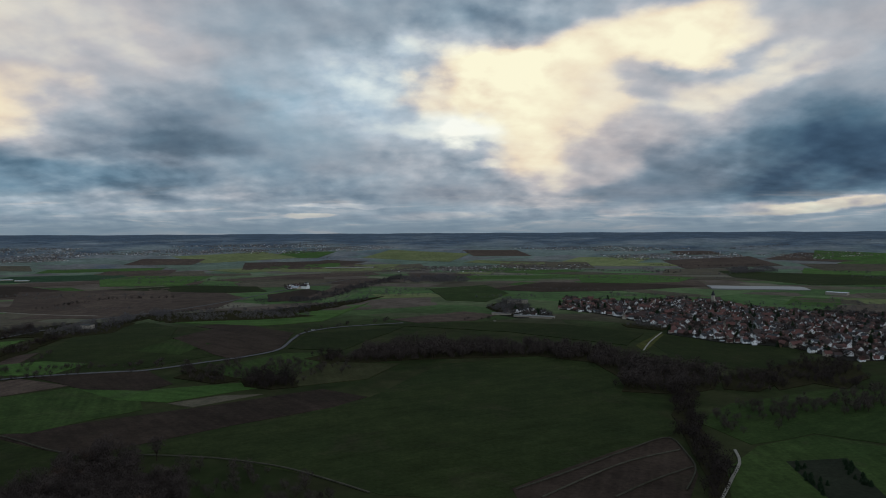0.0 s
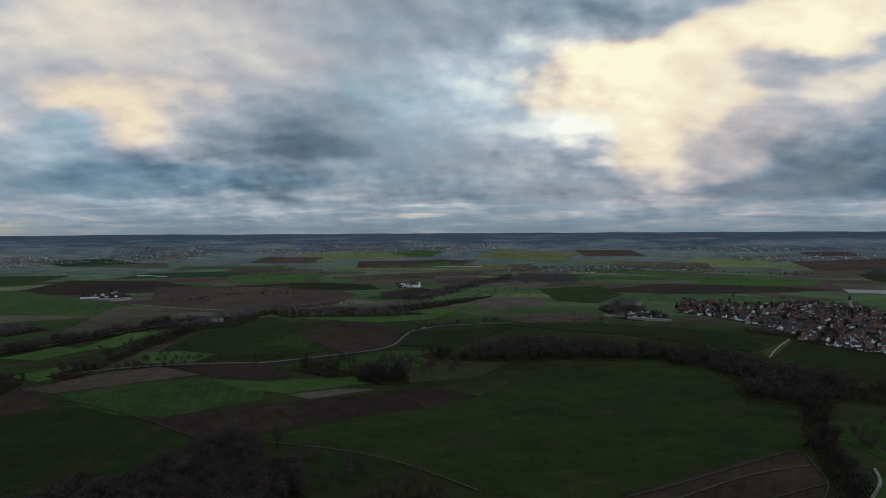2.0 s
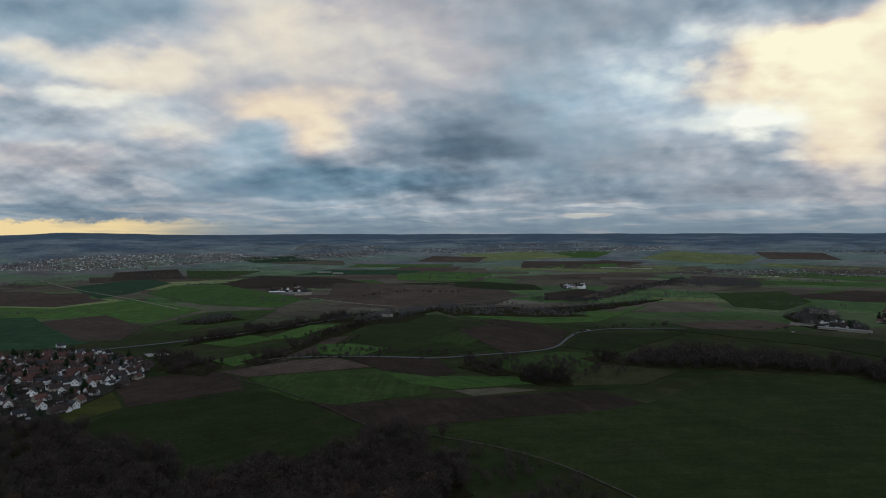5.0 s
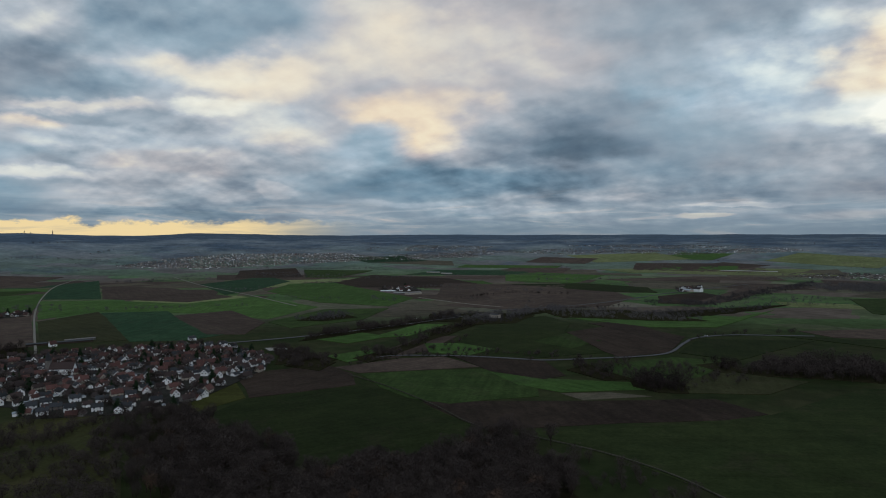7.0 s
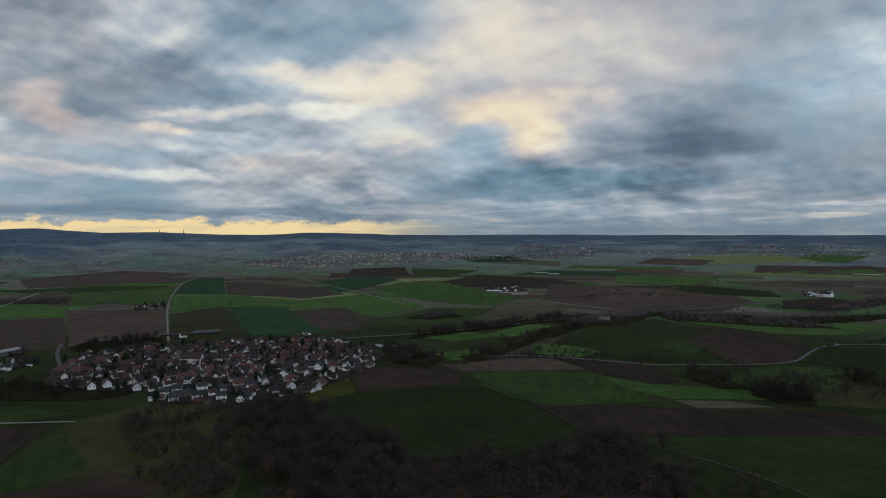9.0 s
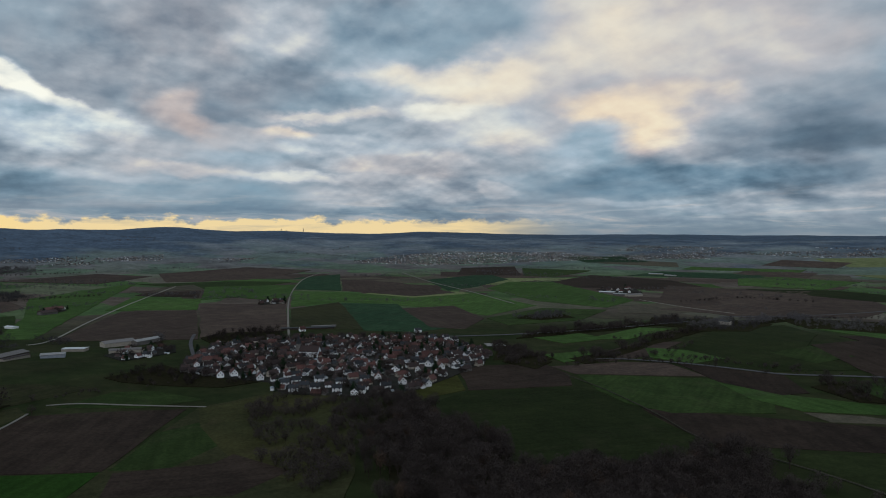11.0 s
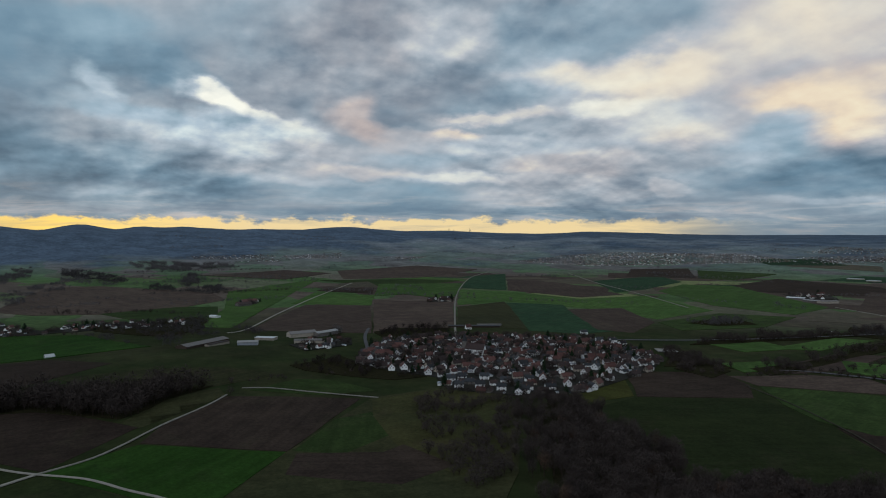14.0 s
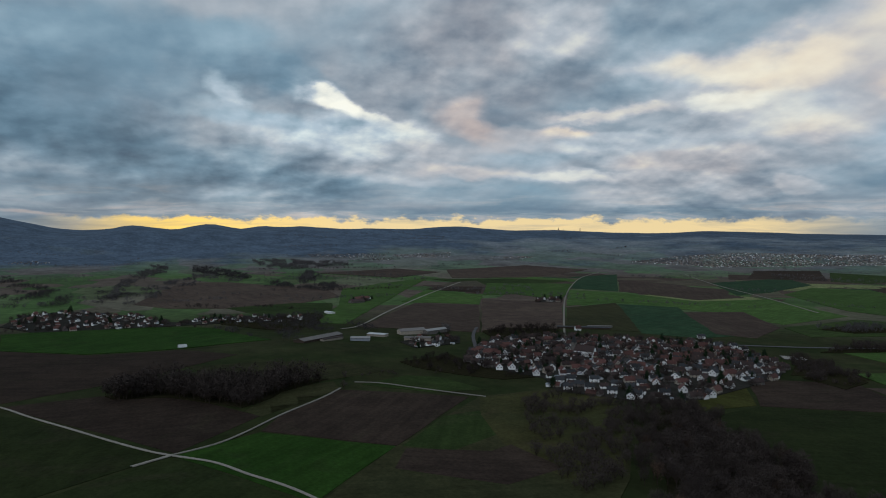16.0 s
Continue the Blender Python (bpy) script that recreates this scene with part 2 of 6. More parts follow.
cloud_mass(66.1, 11.7, 9.3, 3.1, -12, 0.53, 0.36, 1)
cloud_mass(68.0, 9.4, 6.2, 1.0, -10, 0.49, 0.35, 0.9)
cloud_mass(75.6, 12.9, 6.2, 2.3, -0, 0.56, 0.35, 0.78)
cloud_mass(55.4, 16.1, 8.7, 3.3, -0, 0.56, 0.12, 0.9)
cloud_mass(85.8, 12.2, 5.3, 1.7, 15, 0.51, 0.02, 0.9)
cloud_mass(90.7, 10.8, 2.0, 1.6, 40, 0.69, 0.08, 0.95)
cloud_mass(89.4, 9.1, 7.4, 1.2, 8, 0.61, 0.02, 0.9)
cloud_mass(82.1, 10.4, 4.8, 1.3, 20, 0.95, 0.3, 1)
cloud_mass(79.3, 9.6, 4.7, 1.0, 22, 0.9, 0.3, 1)
cloud_mass(83.5, 11.0, 1.5, 0.7, 20, 0.95, 0.3, 0.78)
cloud_mass(76.7, 8.1, 4.7, 1.7, 20, 0.75, 0.32, 0.95)
cloud_mass(83.1, 8.1, 9.2, 2.4, -0, 0.68, 0.08, 1)
cloud_mass(79.8, 6.8, 7.0, 2.2, -0, 0.7, 0.16, 0.95)
cloud_mass(76.5, 6.3, 4.7, 1.6, -0, 0.68, 0.3, 0.78)
cloud_mass(72.2, 9.8, 3.6, 3.0, -0, 0.65, 0.72, 0.95)
cloud_mass(70.6, 8.3, 2.8, 1.6, -0, 0.66, 0.8, 0.9)
cloud_mass(74.1, 6.1, 6.3, 1.6, -0, 0.64, 0.45, 0.78)
cloud_mass(95.7, 5.1, 12.5, 2.5, 8, 0.43, 0.04, 1)
cloud_mass(87.2, 4.9, 7.5, 1.9, 10, 0.52, 0.1, 0.9)
cloud_mass(81.7, 3.2, 6.2, 1.7, -0, 0.44, 0.05, 0.95)
cloud_mass(101.2, 3.4, 11.1, 1.3, -0, 0.45, 0.14, 0.95)
cloud_mass(88.9, 2.5, 8.1, 1.1, -0, 0.56, 0.14, 0.9)
cloud_mass(85.8, 3.1, 3.8, 0.6, -0, 0.63, 0.2, 0.67)
cloud_mass(97.4, 2.4, 7.5, 1.0, -0, 0.47, 0.14, 0.9)
cloud_mass(103.0, 2.5, 3.8, 0.6, -0, 0.53, 0.2, 0.67)
cloud_mass(72.7, 3.2, 10.9, 1.2, -0, 0.55, 0.14, 0.9)
cloud_mass(74.6, 3.9, 7.0, 0.5, -0, 0.66, 0.3, 0.67)
cloud_mass(71.7, 4.7, 7.0, 0.7, -0, 0.72, 0.6, 0.84)
cloud_mass(61.4, 4.4, 4.5, 0.6, -0, 0.76, 0.4, 0.78)
cloud_mass(73.6, 1.5, 11.7, 0.6, -0, 0.49, 0.14, 0.95)
cloud_mass(94.1, 1.0, 10.6, 0.5, -0, 0.5, 0.14, 0.9)
cloud_mass(103.8, 1.5, 8.8, 0.5, -0, 0.48, 0.28, 0.95)
cloud_mass(104.8, 1.3, 4.3, 0.2, 3, 0.68, 0.8, 0.9)
cloud_mass(105.5, 0.7, 4.3, 0.5, -0, 0.44, 0.1, 1)
pair = wt.nodes.new("ShaderNodeSeparateColor")
wt.links.new(state, pair.inputs[0])
# detail is strong in some parts of the deck and nearly absent in others
patchy = wt.nodes.new("ShaderNodeMapRange")
patchy.interpolation_type = "SMOOTHSTEP"
wt.links.new(grain(wt, deck, 1.1, 2, 0.5)[0], patchy.inputs["Value"])
for key, v in (("From Min", 0.38), ("From Max", 0.62), ("To Min", 0.45), ("To Max", 1.2)):
    patchy.inputs[key].default_value = v
detail = calc(wt, "MULTIPLY", calc(wt, "SUBTRACT", broad, 0.5), 0.20)
detail = calc(wt, "MULTIPLY_ADD", calc(wt, "SUBTRACT", fine, 0.5), 0.12, detail)
detail = calc(wt, "MULTIPLY_ADD", calc(wt, "ADD", heaps, -0.08), 0.16, detail)
detail = calc(wt, "MULTIPLY_ADD", relief_light, 0.8, detail)
body = calc(wt, "MULTIPLY_ADD", calc(wt, "SUBTRACT", pair.outputs[0], 0.57), 1.16, 0.648)
depth = calc(wt, "MULTIPLY", patchy.outputs[0], calc(wt, "MULTIPLY_ADD", body, 1.1, 0.30))
tone = calc(wt, "MULTIPLY_ADD", detail, depth, body)
warm = calc(wt, "MULTIPLY_ADD", calc(wt, "SUBTRACT", fine, 0.5), 0.3, calc(wt, "MULTIPLY_ADD", pair.outputs[1], 1.2, -0.02))
warm = calc(wt, "MULTIPLY_ADD", calc(wt, "SUBTRACT", grain(wt, shift(deck, (9.0, 1.0, 0.0)), 2.0, 4, 0.5)[0], 0.5), 0.45, warm, clamp=True)


def shown(r, g, b):
    """A colour as the eye names it, 0 to 255, in linear light."""
    return tuple((c / 255 / 12.92) if c < 10 else ((c / 255 + 0.055) / 1.055) ** 2.4 for c in (r, g, b))


cool_cloud = ramp(wt, tone, ((0.20, shown(38, 56, 76)), (0.30, shown(60, 84, 107)), (0.42, shown(87, 117, 138)), (0.52, shown(112, 143, 164)), (0.62, shown(140, 169, 187)), (0.72, shown(172, 196, 213)), (0.84, shown(212, 230, 236)), (1.0, shown(250, 255, 255))))
warm_cloud = ramp(wt, tone, ((0.20, shown(52, 52, 60)), (0.30, shown(78, 77, 84)), (0.42, shown(110, 108, 114)), (0.52, shown(139, 133, 139)), (0.62, shown(168, 158, 160)), (0.72, shown(198, 184, 179)), (0.84, shown(236, 220, 196)), (1.0, shown(255, 250, 220))))
clouds = blend(wt, warm, cool_cloud, warm_cloud)
# pale streaks and haze low over the plain
low = calc(wt, "EXPONENT", calc(wt, "MULTIPLY", calc(wt, "POWER", calc(wt, "MULTIPLY", high_deg, 1 / 2.3), 2.0), -1.0))
streaks = grain(wt, triple(calc(wt, "MULTIPLY", wide_deg, 0.15), calc(wt, "MULTIPLY", high_deg, 1.35), 0.0), 1.0, 7, 0.6, 0.5)[0]
low_air = ramp(wt, streaks, ((0.34, shown(88, 110, 130)), (0.46, shown(108, 130, 148)), (0.54, shown(136, 154, 166)), (0.60, shown(172, 176, 180)), (0.68, shown(214, 202, 192))))
clouds = blend(wt, calc(wt, "MULTIPLY", low, 0.62), clouds, low_air)
haze = calc(wt, "EXPONENT", calc(wt, "MULTIPLY", calc(wt, "POWER", calc(wt, "MULTIPLY", high_deg, 1 / 0.75), 2.0), -1.0))
clouds = blend(wt, calc(wt, "MULTIPLY", haze, 0.7), clouds, shown(116, 134, 148))
# the gap under the deck where the sun goes down, with a ragged upper edge
edge = calc(wt, "MULTIPLY_ADD", calc(wt, "SUBTRACT", grain(wt, triple(calc(wt, "MULTIPLY", wide_deg, 0.45), calc(wt, "MULTIPLY", high_deg, 0.9), 0.0), 1.0, 6, 0.6)[0], 0.5), 2.3, high_deg)
under = wt.nodes.new("ShaderNodeMapRange")
under.interpolation_type = "SMOOTHSTEP"
wt.links.new(edge, under.inputs["Value"])
for key, v in (("From Min", 1.12), ("From Max", 0.68), ("To Min", 0.0), ("To Max", 1.0)):
    under.inputs[key].default_value = v
gap_wide = calc(wt, "POWER", calc(wt, "MULTIPLY", calc(wt, "SUBTRACT", wide_deg, 72.0), 1 / 28.0), 8.0)
gap = calc(wt, "MULTIPLY", under.outputs[0], calc(wt, "EXPONENT", calc(wt, "MULTIPLY", gap_wide, -1.0)))
gap = calc(wt, "MULTIPLY", gap, calc(wt, "MULTIPLY_ADD", calc(wt, "SUBTRACT", streaks, 0.35), 2.0, 0.75), clamp=True)
glow = calc(wt, "MULTIPLY", calc(wt, "SUBTRACT", wide_deg, 80.0), 1 / 16.0, clamp=True)
sunset = blend(wt, glow, shown(240, 216, 164), (1.15, 0.78, 0.17))
clouds = blend(wt, gap, clouds, sunset)
# clear air behind the thinnest cloud
clear = wt.nodes.new("ShaderNodeTexSky")
clear.sky_type, clear.sun_disc = "NISHITA", False
clear.sun_elevation, clear.sun_rotation = radians(9), radians(-97)
faded = wt.nodes.new("ShaderNodeVectorMath")
faded.operation = "SCALE"
wt.links.new(clear.outputs[0], faded.inputs[0])
faded.inputs["Scale"].default_value = 0.015
sky = blend(wt, 0.03, clouds, faded.outputs[0])
back = wt.nodes.new("ShaderNodeBackground")
wt.links.new(sky, back.inputs[0])
back.inputs[1].default_value = 1.0
wt.links.new(back.outputs[0], wt.nodes.new("ShaderNodeOutputWorld").inputs[0])

# added fill from behind for camera-facing walls; the real sun sets ahead
sun = new("sun", bpy.data.lights.new("sun", "SUN"))
sun.data.energy, sun.data.angle, sun.data.color = 0.48, radians(25), (0.97, 0.97, 1.0)
sun.matrix_world = look((420, -560, 480), (0, 0, 0))
scene.view_settings.exposure = 0.0

# ---- materials ----
def surface(name, build, rough=0.9, bump_scale=0.0, bump_size=1.0, metal=0.0, gloss=0.2):
    """A Principled material; build(tree, place, random) gives the colour."""
    m = bpy.data.materials.new(name)
    m.use_nodes = True
    tree = m.node_tree
    shader = tree.nodes["Principled BSDF"]
    place = tree.nodes.new("ShaderNodeNewGeometry").outputs["Position"]
    chance = tree.nodes.new("ShaderNodeObjectInfo").outputs["Random"]
    socket(tree, shader, "Base Color", build(tree, place, chance))
    shader.inputs["Roughness"].default_value, shader.inputs["Metallic"].default_value = rough, metal
    shader.inputs["Specular IOR Level"].default_value = gloss
    if bump_scale:
        b = tree.nodes.new("ShaderNodeBump")
        b.inputs["Strength"].default_value, b.inputs["Distance"].default_value = 0.8, bump_scale
        tree.links.new(grain(tree, place, 1 / bump_size, 5, 0.65)[0], b.inputs["Height"])
        tree.links.new(b.outputs[0], shader.inputs["Normal"])
    return m


def tint(tree, colour, value, low, high):
    """colour times a grey between low and high."""
    g = ramp(tree, value, ((0.3, (low,) * 3), (0.7, (high,) * 3)))
    return blend(tree, 1.0, colour, g, "MULTIPLY")


def soil_or_crop(a, b, c, stripes=0.0):
    """Two crop tones in drifts, worn patches of c, and drill rows."""
    def build(tree, place, chance):
        drift = grain(tree, place, 0.008, 5, 0.6, 0.4)[0]
        col = blend(tree, ramp(tree, drift, ((0.38, (0, 0, 0)), (0.62, (1, 1, 1)))), a, b)
        worn = grain(tree, place, 0.022, 6, 0.65, 0.8)[0]
        col = blend(tree, ramp(tree, worn, ((0.55, (0, 0, 0)), (0.75, (0.8,) * 3))), col, c)
        col = tint(tree, col, grain(tree, place, 0.35, 5, 0.7)[0], 0.72, 1.3)
        col = tint(tree, col, grain(tree, place, 0.045, 4, 0.6)[0], 0.80, 1.22)
        if stripes:
            turn = tree.nodes.new("ShaderNodeVectorRotate")
            turn.rotation_type = "Z_AXIS"
            socket(tree, turn, "Vector", place)
            socket(tree, turn, "Angle", calc(tree, "MULTIPLY", chance, 6.28))
            comb = tree.nodes.new("ShaderNodeVectorMath")
            comb.operation = "MULTIPLY"
            tree.links.new(turn.outputs[0], comb.inputs[0])
            comb.inputs[1].default_value = (0.012, 0.16, 0.0)
            rows = grain(tree, comb.outputs[0], 1.0, 4, 0.6)[0]
            col = tint(tree, col, rows, 1 - 3 * stripes, 1 + 3 * stripes)
        return tint(tree, col, chance, 0.88, 1.12)
    return build


# wheat darkened for cloud shade near by, meadow and plough lifted for haze
CROPS = {
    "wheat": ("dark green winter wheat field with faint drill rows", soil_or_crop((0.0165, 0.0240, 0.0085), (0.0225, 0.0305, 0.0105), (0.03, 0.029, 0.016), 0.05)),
    "wheat_blue": ("deep bluish green field of young grain", soil_or_crop((0.018, 0.043, 0.022), (0.023, 0.050, 0.025), (0.034, 0.048, 0.027), 0.06)),
    # sunlight through the cloud gap is put into this pasture's pale colour
    "sunlit_pasture": ("olive pasture of the open plain, sunlight painted into its pale tone", soil_or_crop((0.120, 0.140, 0.060), (0.155, 0.175, 0.078), (0.14, 0.13, 0.085), 0.05)),
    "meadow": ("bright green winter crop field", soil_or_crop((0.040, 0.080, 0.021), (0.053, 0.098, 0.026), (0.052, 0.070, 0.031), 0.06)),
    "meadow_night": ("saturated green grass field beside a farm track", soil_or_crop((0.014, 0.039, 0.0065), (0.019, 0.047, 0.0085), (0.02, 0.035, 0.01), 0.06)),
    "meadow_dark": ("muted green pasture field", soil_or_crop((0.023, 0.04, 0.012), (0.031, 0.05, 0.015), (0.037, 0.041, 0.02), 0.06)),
    "olive": ("olive green fallow field", soil_or_crop((0.026, 0.029, 0.0135), (0.035, 0.036, 0.0165), (0.041, 0.033, 0.021), 0.06)),
    "rough": ("rough olive meadow with worn patches", soil_or_crop((0.030, 0.033, 0.014), (0.044, 0.043, 0.017), (0.05, 0.042, 0.022), 0.04)),
    "plough": ("ploughed brown field with faint furrows", soil_or_crop((0.056, 0.041, 0.034), (0.070, 0.052, 0.042), (0.058, 0.049, 0.036), 0.06)),
    "plough_dark": ("ploughed field in a darker brown", soil_or_crop((0.028, 0.0205, 0.0165), (0.038, 0.0275, 0.0215), (0.034, 0.029, 0.019), 0.06)),
    "stubble": ("pale straw-coloured stubble field", soil_or_crop((0.070, 0.062, 0.046), (0.085, 0.074, 0.053), (0.054, 0.054, 0.037), 0.03)),
    "straw_green": ("yellowish green field at the village edge", soil_or_crop((0.04, 0.043, 0.012), (0.05, 0.052, 0.015), (0.042, 0.038, 0.018), 0.06)),
    "yards": ("", soil_or_crop((0.020, 0.020, 0.017), (0.028, 0.027, 0.023), (0.050, 0.048, 0.045))),
    "conifer_soil": ("dark plantation ground", soil_or_crop((0.012, 0.015, 0.010), (0.017, 0.020, 0.013), (0.024, 0.022, 0.016))),
}
CROP_MATERIAL = {k: surface(k, b, 1.0, 0.12, 1.6, gloss=0.03) for k, (_, b) in CROPS.items()}


def open_country(tree, place, chance):
    """Grassland near by, a patchwork of parcels further out, forest towards the rim, with distance haze painted in."""
    warped = tree.nodes.new("ShaderNodeVectorMath")
    warped.operation = "MULTIPLY"
    socket(tree, warped, 0, place)
    warped.inputs[1].default_value = (0.0050, 0.0075, 0.0)
    cells = tree.nodes.new("ShaderNodeTexVoronoi")
    cells.distance = "MANHATTAN"
    cells.inputs["Scale"].default_value = 1.0
    tree.links.new(warped.outputs[0], cells.inputs["Vector"])
    pick = tree.nodes.new("ShaderNodeSeparateColor")
    tree.links.new(cells.outputs["Color"], pick.inputs[0])
    # parcel tones lifted above the near grass to suggest haze
    parcel = ramp(tree, pick.outputs[0], ((0.0, (0.050, 0.082, 0.035)), (0.3, (0.062, 0.112, 0.040)), (0.42, (0.092, 0.073, 0.060)), (0.7, (0.098, 0.080, 0.067)), (0.82, (0.066, 0.128, 0.042)), (0.97, (0.125, 0.115, 0.09))))
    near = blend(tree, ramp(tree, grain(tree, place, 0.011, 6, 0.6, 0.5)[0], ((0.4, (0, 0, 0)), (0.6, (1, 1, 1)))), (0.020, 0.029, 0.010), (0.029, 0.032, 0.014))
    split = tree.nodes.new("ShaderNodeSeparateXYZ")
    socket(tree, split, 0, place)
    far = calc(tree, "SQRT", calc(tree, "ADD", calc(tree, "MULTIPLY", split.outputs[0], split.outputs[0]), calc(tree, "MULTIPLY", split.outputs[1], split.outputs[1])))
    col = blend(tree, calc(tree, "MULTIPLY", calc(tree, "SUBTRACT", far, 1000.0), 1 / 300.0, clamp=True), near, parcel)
    # painted haze: the ground colour turns pale blue-grey with distance
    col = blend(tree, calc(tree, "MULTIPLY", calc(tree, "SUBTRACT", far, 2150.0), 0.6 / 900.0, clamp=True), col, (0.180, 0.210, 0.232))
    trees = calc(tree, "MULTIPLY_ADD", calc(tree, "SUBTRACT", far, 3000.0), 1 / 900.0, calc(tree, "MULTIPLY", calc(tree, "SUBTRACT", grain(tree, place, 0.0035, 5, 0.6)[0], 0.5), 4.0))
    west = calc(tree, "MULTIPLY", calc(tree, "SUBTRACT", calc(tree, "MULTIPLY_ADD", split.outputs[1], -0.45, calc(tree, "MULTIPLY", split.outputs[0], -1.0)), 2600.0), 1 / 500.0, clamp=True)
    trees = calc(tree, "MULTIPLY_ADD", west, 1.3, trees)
    # rim forest, blued and paler in the west: haze put into its colour
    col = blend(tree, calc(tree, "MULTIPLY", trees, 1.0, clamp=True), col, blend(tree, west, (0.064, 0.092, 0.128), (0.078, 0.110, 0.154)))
    col = tint(tree, col, grain(tree, place, 0.012, 4, 0.6)[0], 0.75, 1.28)
    return tint(tree, col, grain(tree, place, 0.06, 6, 0.7)[0], 0.7, 1.3)


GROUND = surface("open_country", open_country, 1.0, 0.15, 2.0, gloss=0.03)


def plain(a, b, size=1.0, rough=0.85, bump=0.0, vary=0.12):
    def build(tree, place, chance):
        col = blend(tree, ramp(tree, grain(tree, place, 1 / size, 5, 0.65)[0], ((0.35, (0, 0, 0)), (0.65, (1, 1, 1)))), a, b)
        return tint(tree, col, chance, 1 - vary, 1 + vary)
    return build


TRACK = surface("pale_gravel", plain((0.20, 0.19, 0.165), (0.27, 0.255, 0.225), 3.0), 1.0, gloss=0.0)
WHEEL_RUT = surface("wheel_ruts", plain((0.046, 0.045, 0.033), (0.074, 0.070, 0.055), 6.0), 1.0, gloss=0.0)
ASPHALT = surface("worn_asphalt", plain((0.085, 0.085, 0.09), (0.115, 0.115, 0.12), 4.0), 1.0, gloss=0.0)
BARK = surface("bark", plain((0.030, 0.023, 0.018), (0.050, 0.040, 0.032), 0.5), 1.0, gloss=0.0)
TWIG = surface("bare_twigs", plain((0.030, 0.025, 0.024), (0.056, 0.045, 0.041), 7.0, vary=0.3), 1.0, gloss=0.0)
# the same bare twigs far out, greyed and paled: haze painted into the colour
TWIG_HAZED = surface("hazed_far_twigs", plain((0.060, 0.057, 0.060), (0.100, 0.093, 0.094), 9.0, vary=0.3), 1.0, gloss=0.0)
TWIG_RED = surface("reddish_bare_twigs", plain((0.056, 0.038, 0.031), (0.085, 0.056, 0.042), 5.0, vary=0.3), 1.0, gloss=0.0)
NEEDLE = surface("conifer_needles", plain((0.010, 0.018, 0.010), (0.016, 0.028, 0.014), 1.0, vary=0.2), 1.0, gloss=0.0)
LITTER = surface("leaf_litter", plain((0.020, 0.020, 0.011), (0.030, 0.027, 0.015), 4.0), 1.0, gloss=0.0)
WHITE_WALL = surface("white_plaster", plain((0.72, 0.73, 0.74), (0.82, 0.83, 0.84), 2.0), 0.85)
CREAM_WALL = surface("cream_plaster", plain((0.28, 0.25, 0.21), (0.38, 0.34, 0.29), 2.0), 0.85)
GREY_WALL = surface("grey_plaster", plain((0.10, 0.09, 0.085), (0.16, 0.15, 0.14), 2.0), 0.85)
TIMBER = surface("dark_timber", plain((0.035, 0.026, 0.020), (0.06, 0.044, 0.034), 0.6), 0.9)
RED_ROOF = surface("red_clay_tiles", plain((0.056, 0.025, 0.023), (0.100, 0.045, 0.038), 0.8, vary=0.35), 0.7, gloss=0.22)
BROWN_ROOF = surface("weathered_brown_tiles", plain((0.028, 0.019, 0.019), (0.048, 0.031, 0.028), 0.8, vary=0.3), 0.7, gloss=0.22)
SLATE_ROOF = surface("dark_grey_tiles", plain((0.020, 0.022, 0.026), (0.036, 0.039, 0.044), 0.8, vary=0.3), 0.7, gloss=0.22)
WATER = surface("still_water", plain((0.030, 0.030, 0.030), (0.05, 0.048, 0.046), 6.0), 0.35, gloss=0.3)
CAR_PAINT = surface("car_paint", plain((0.30, 0.31, 0.33), (0.36, 0.37, 0.39), 1.0, vary=0.5), 0.3, gloss=0.5)
RUBBER = surface("rubber", plain((0.015, 0.015, 0.015), (0.022, 0.022, 0.022), 0.3), 0.9)
GLASS = surface("window_glass", plain((0.02, 0.022, 0.026), (0.03, 0.033, 0.038), 1.0), 0.15)
DOOR_WOOD = surface("door_wood", plain((0.07, 0.045, 0.03), (0.11, 0.07, 0.045), 0.5), 0.7)
BRICK = surface("chimney_brick", plain((0.14, 0.07, 0.05), (0.20, 0.10, 0.07), 0.4), 0.9)
SHEET = surface("pale_sheet_metal", plain((0.24, 0.27, 0.31), (0.33, 0.36, 0.40), 2.5), 0.6)
FIBRE = surface("grey_fibre_cement", plain((0.13, 0.12, 0.12), (0.20, 0.19, 0.18), 1.5), 0.85)
FIBRE_LIGHT = surface("weathered_fibre_cement", plain((0.20, 0.20, 0.20), (0.28, 0.28, 0.28), 1.5), 0.8)
FOIL = surface("white_foil", plain((0.44, 0.46, 0.48), (0.58, 0.60, 0.62), 4.0), 0.6)

# ---- the lie of the land ----
R0, R1 = 2200.0, 4850.0

def radians_of(a):
    return a * math.pi / 180


def bump(x, y, cx, cy, wide, high):
    return high * math.exp(-((x - cx) ** 2 + (y - cy) ** 2) / (wide * wide))


# summits of the far ridge: bearing, half width and height, in degrees
RIDGE = ((108.0, 4.2, 1.10), (97.7, 2.1, 0.48), (92.4, 2.0, 0.62), (88.4, 1.5, 0.40), (85.3, 2.4, 0.40), (80.5, 4.0, 0.28),
         (72.3, 4.6, 0.44), (63.5, 4.0, 0.20), (52.3, 2.6, 0.20), (48.0, 2.4, 0.13), (33.0, 3.0, 0.05), (125.0, 9.0, 0.9))


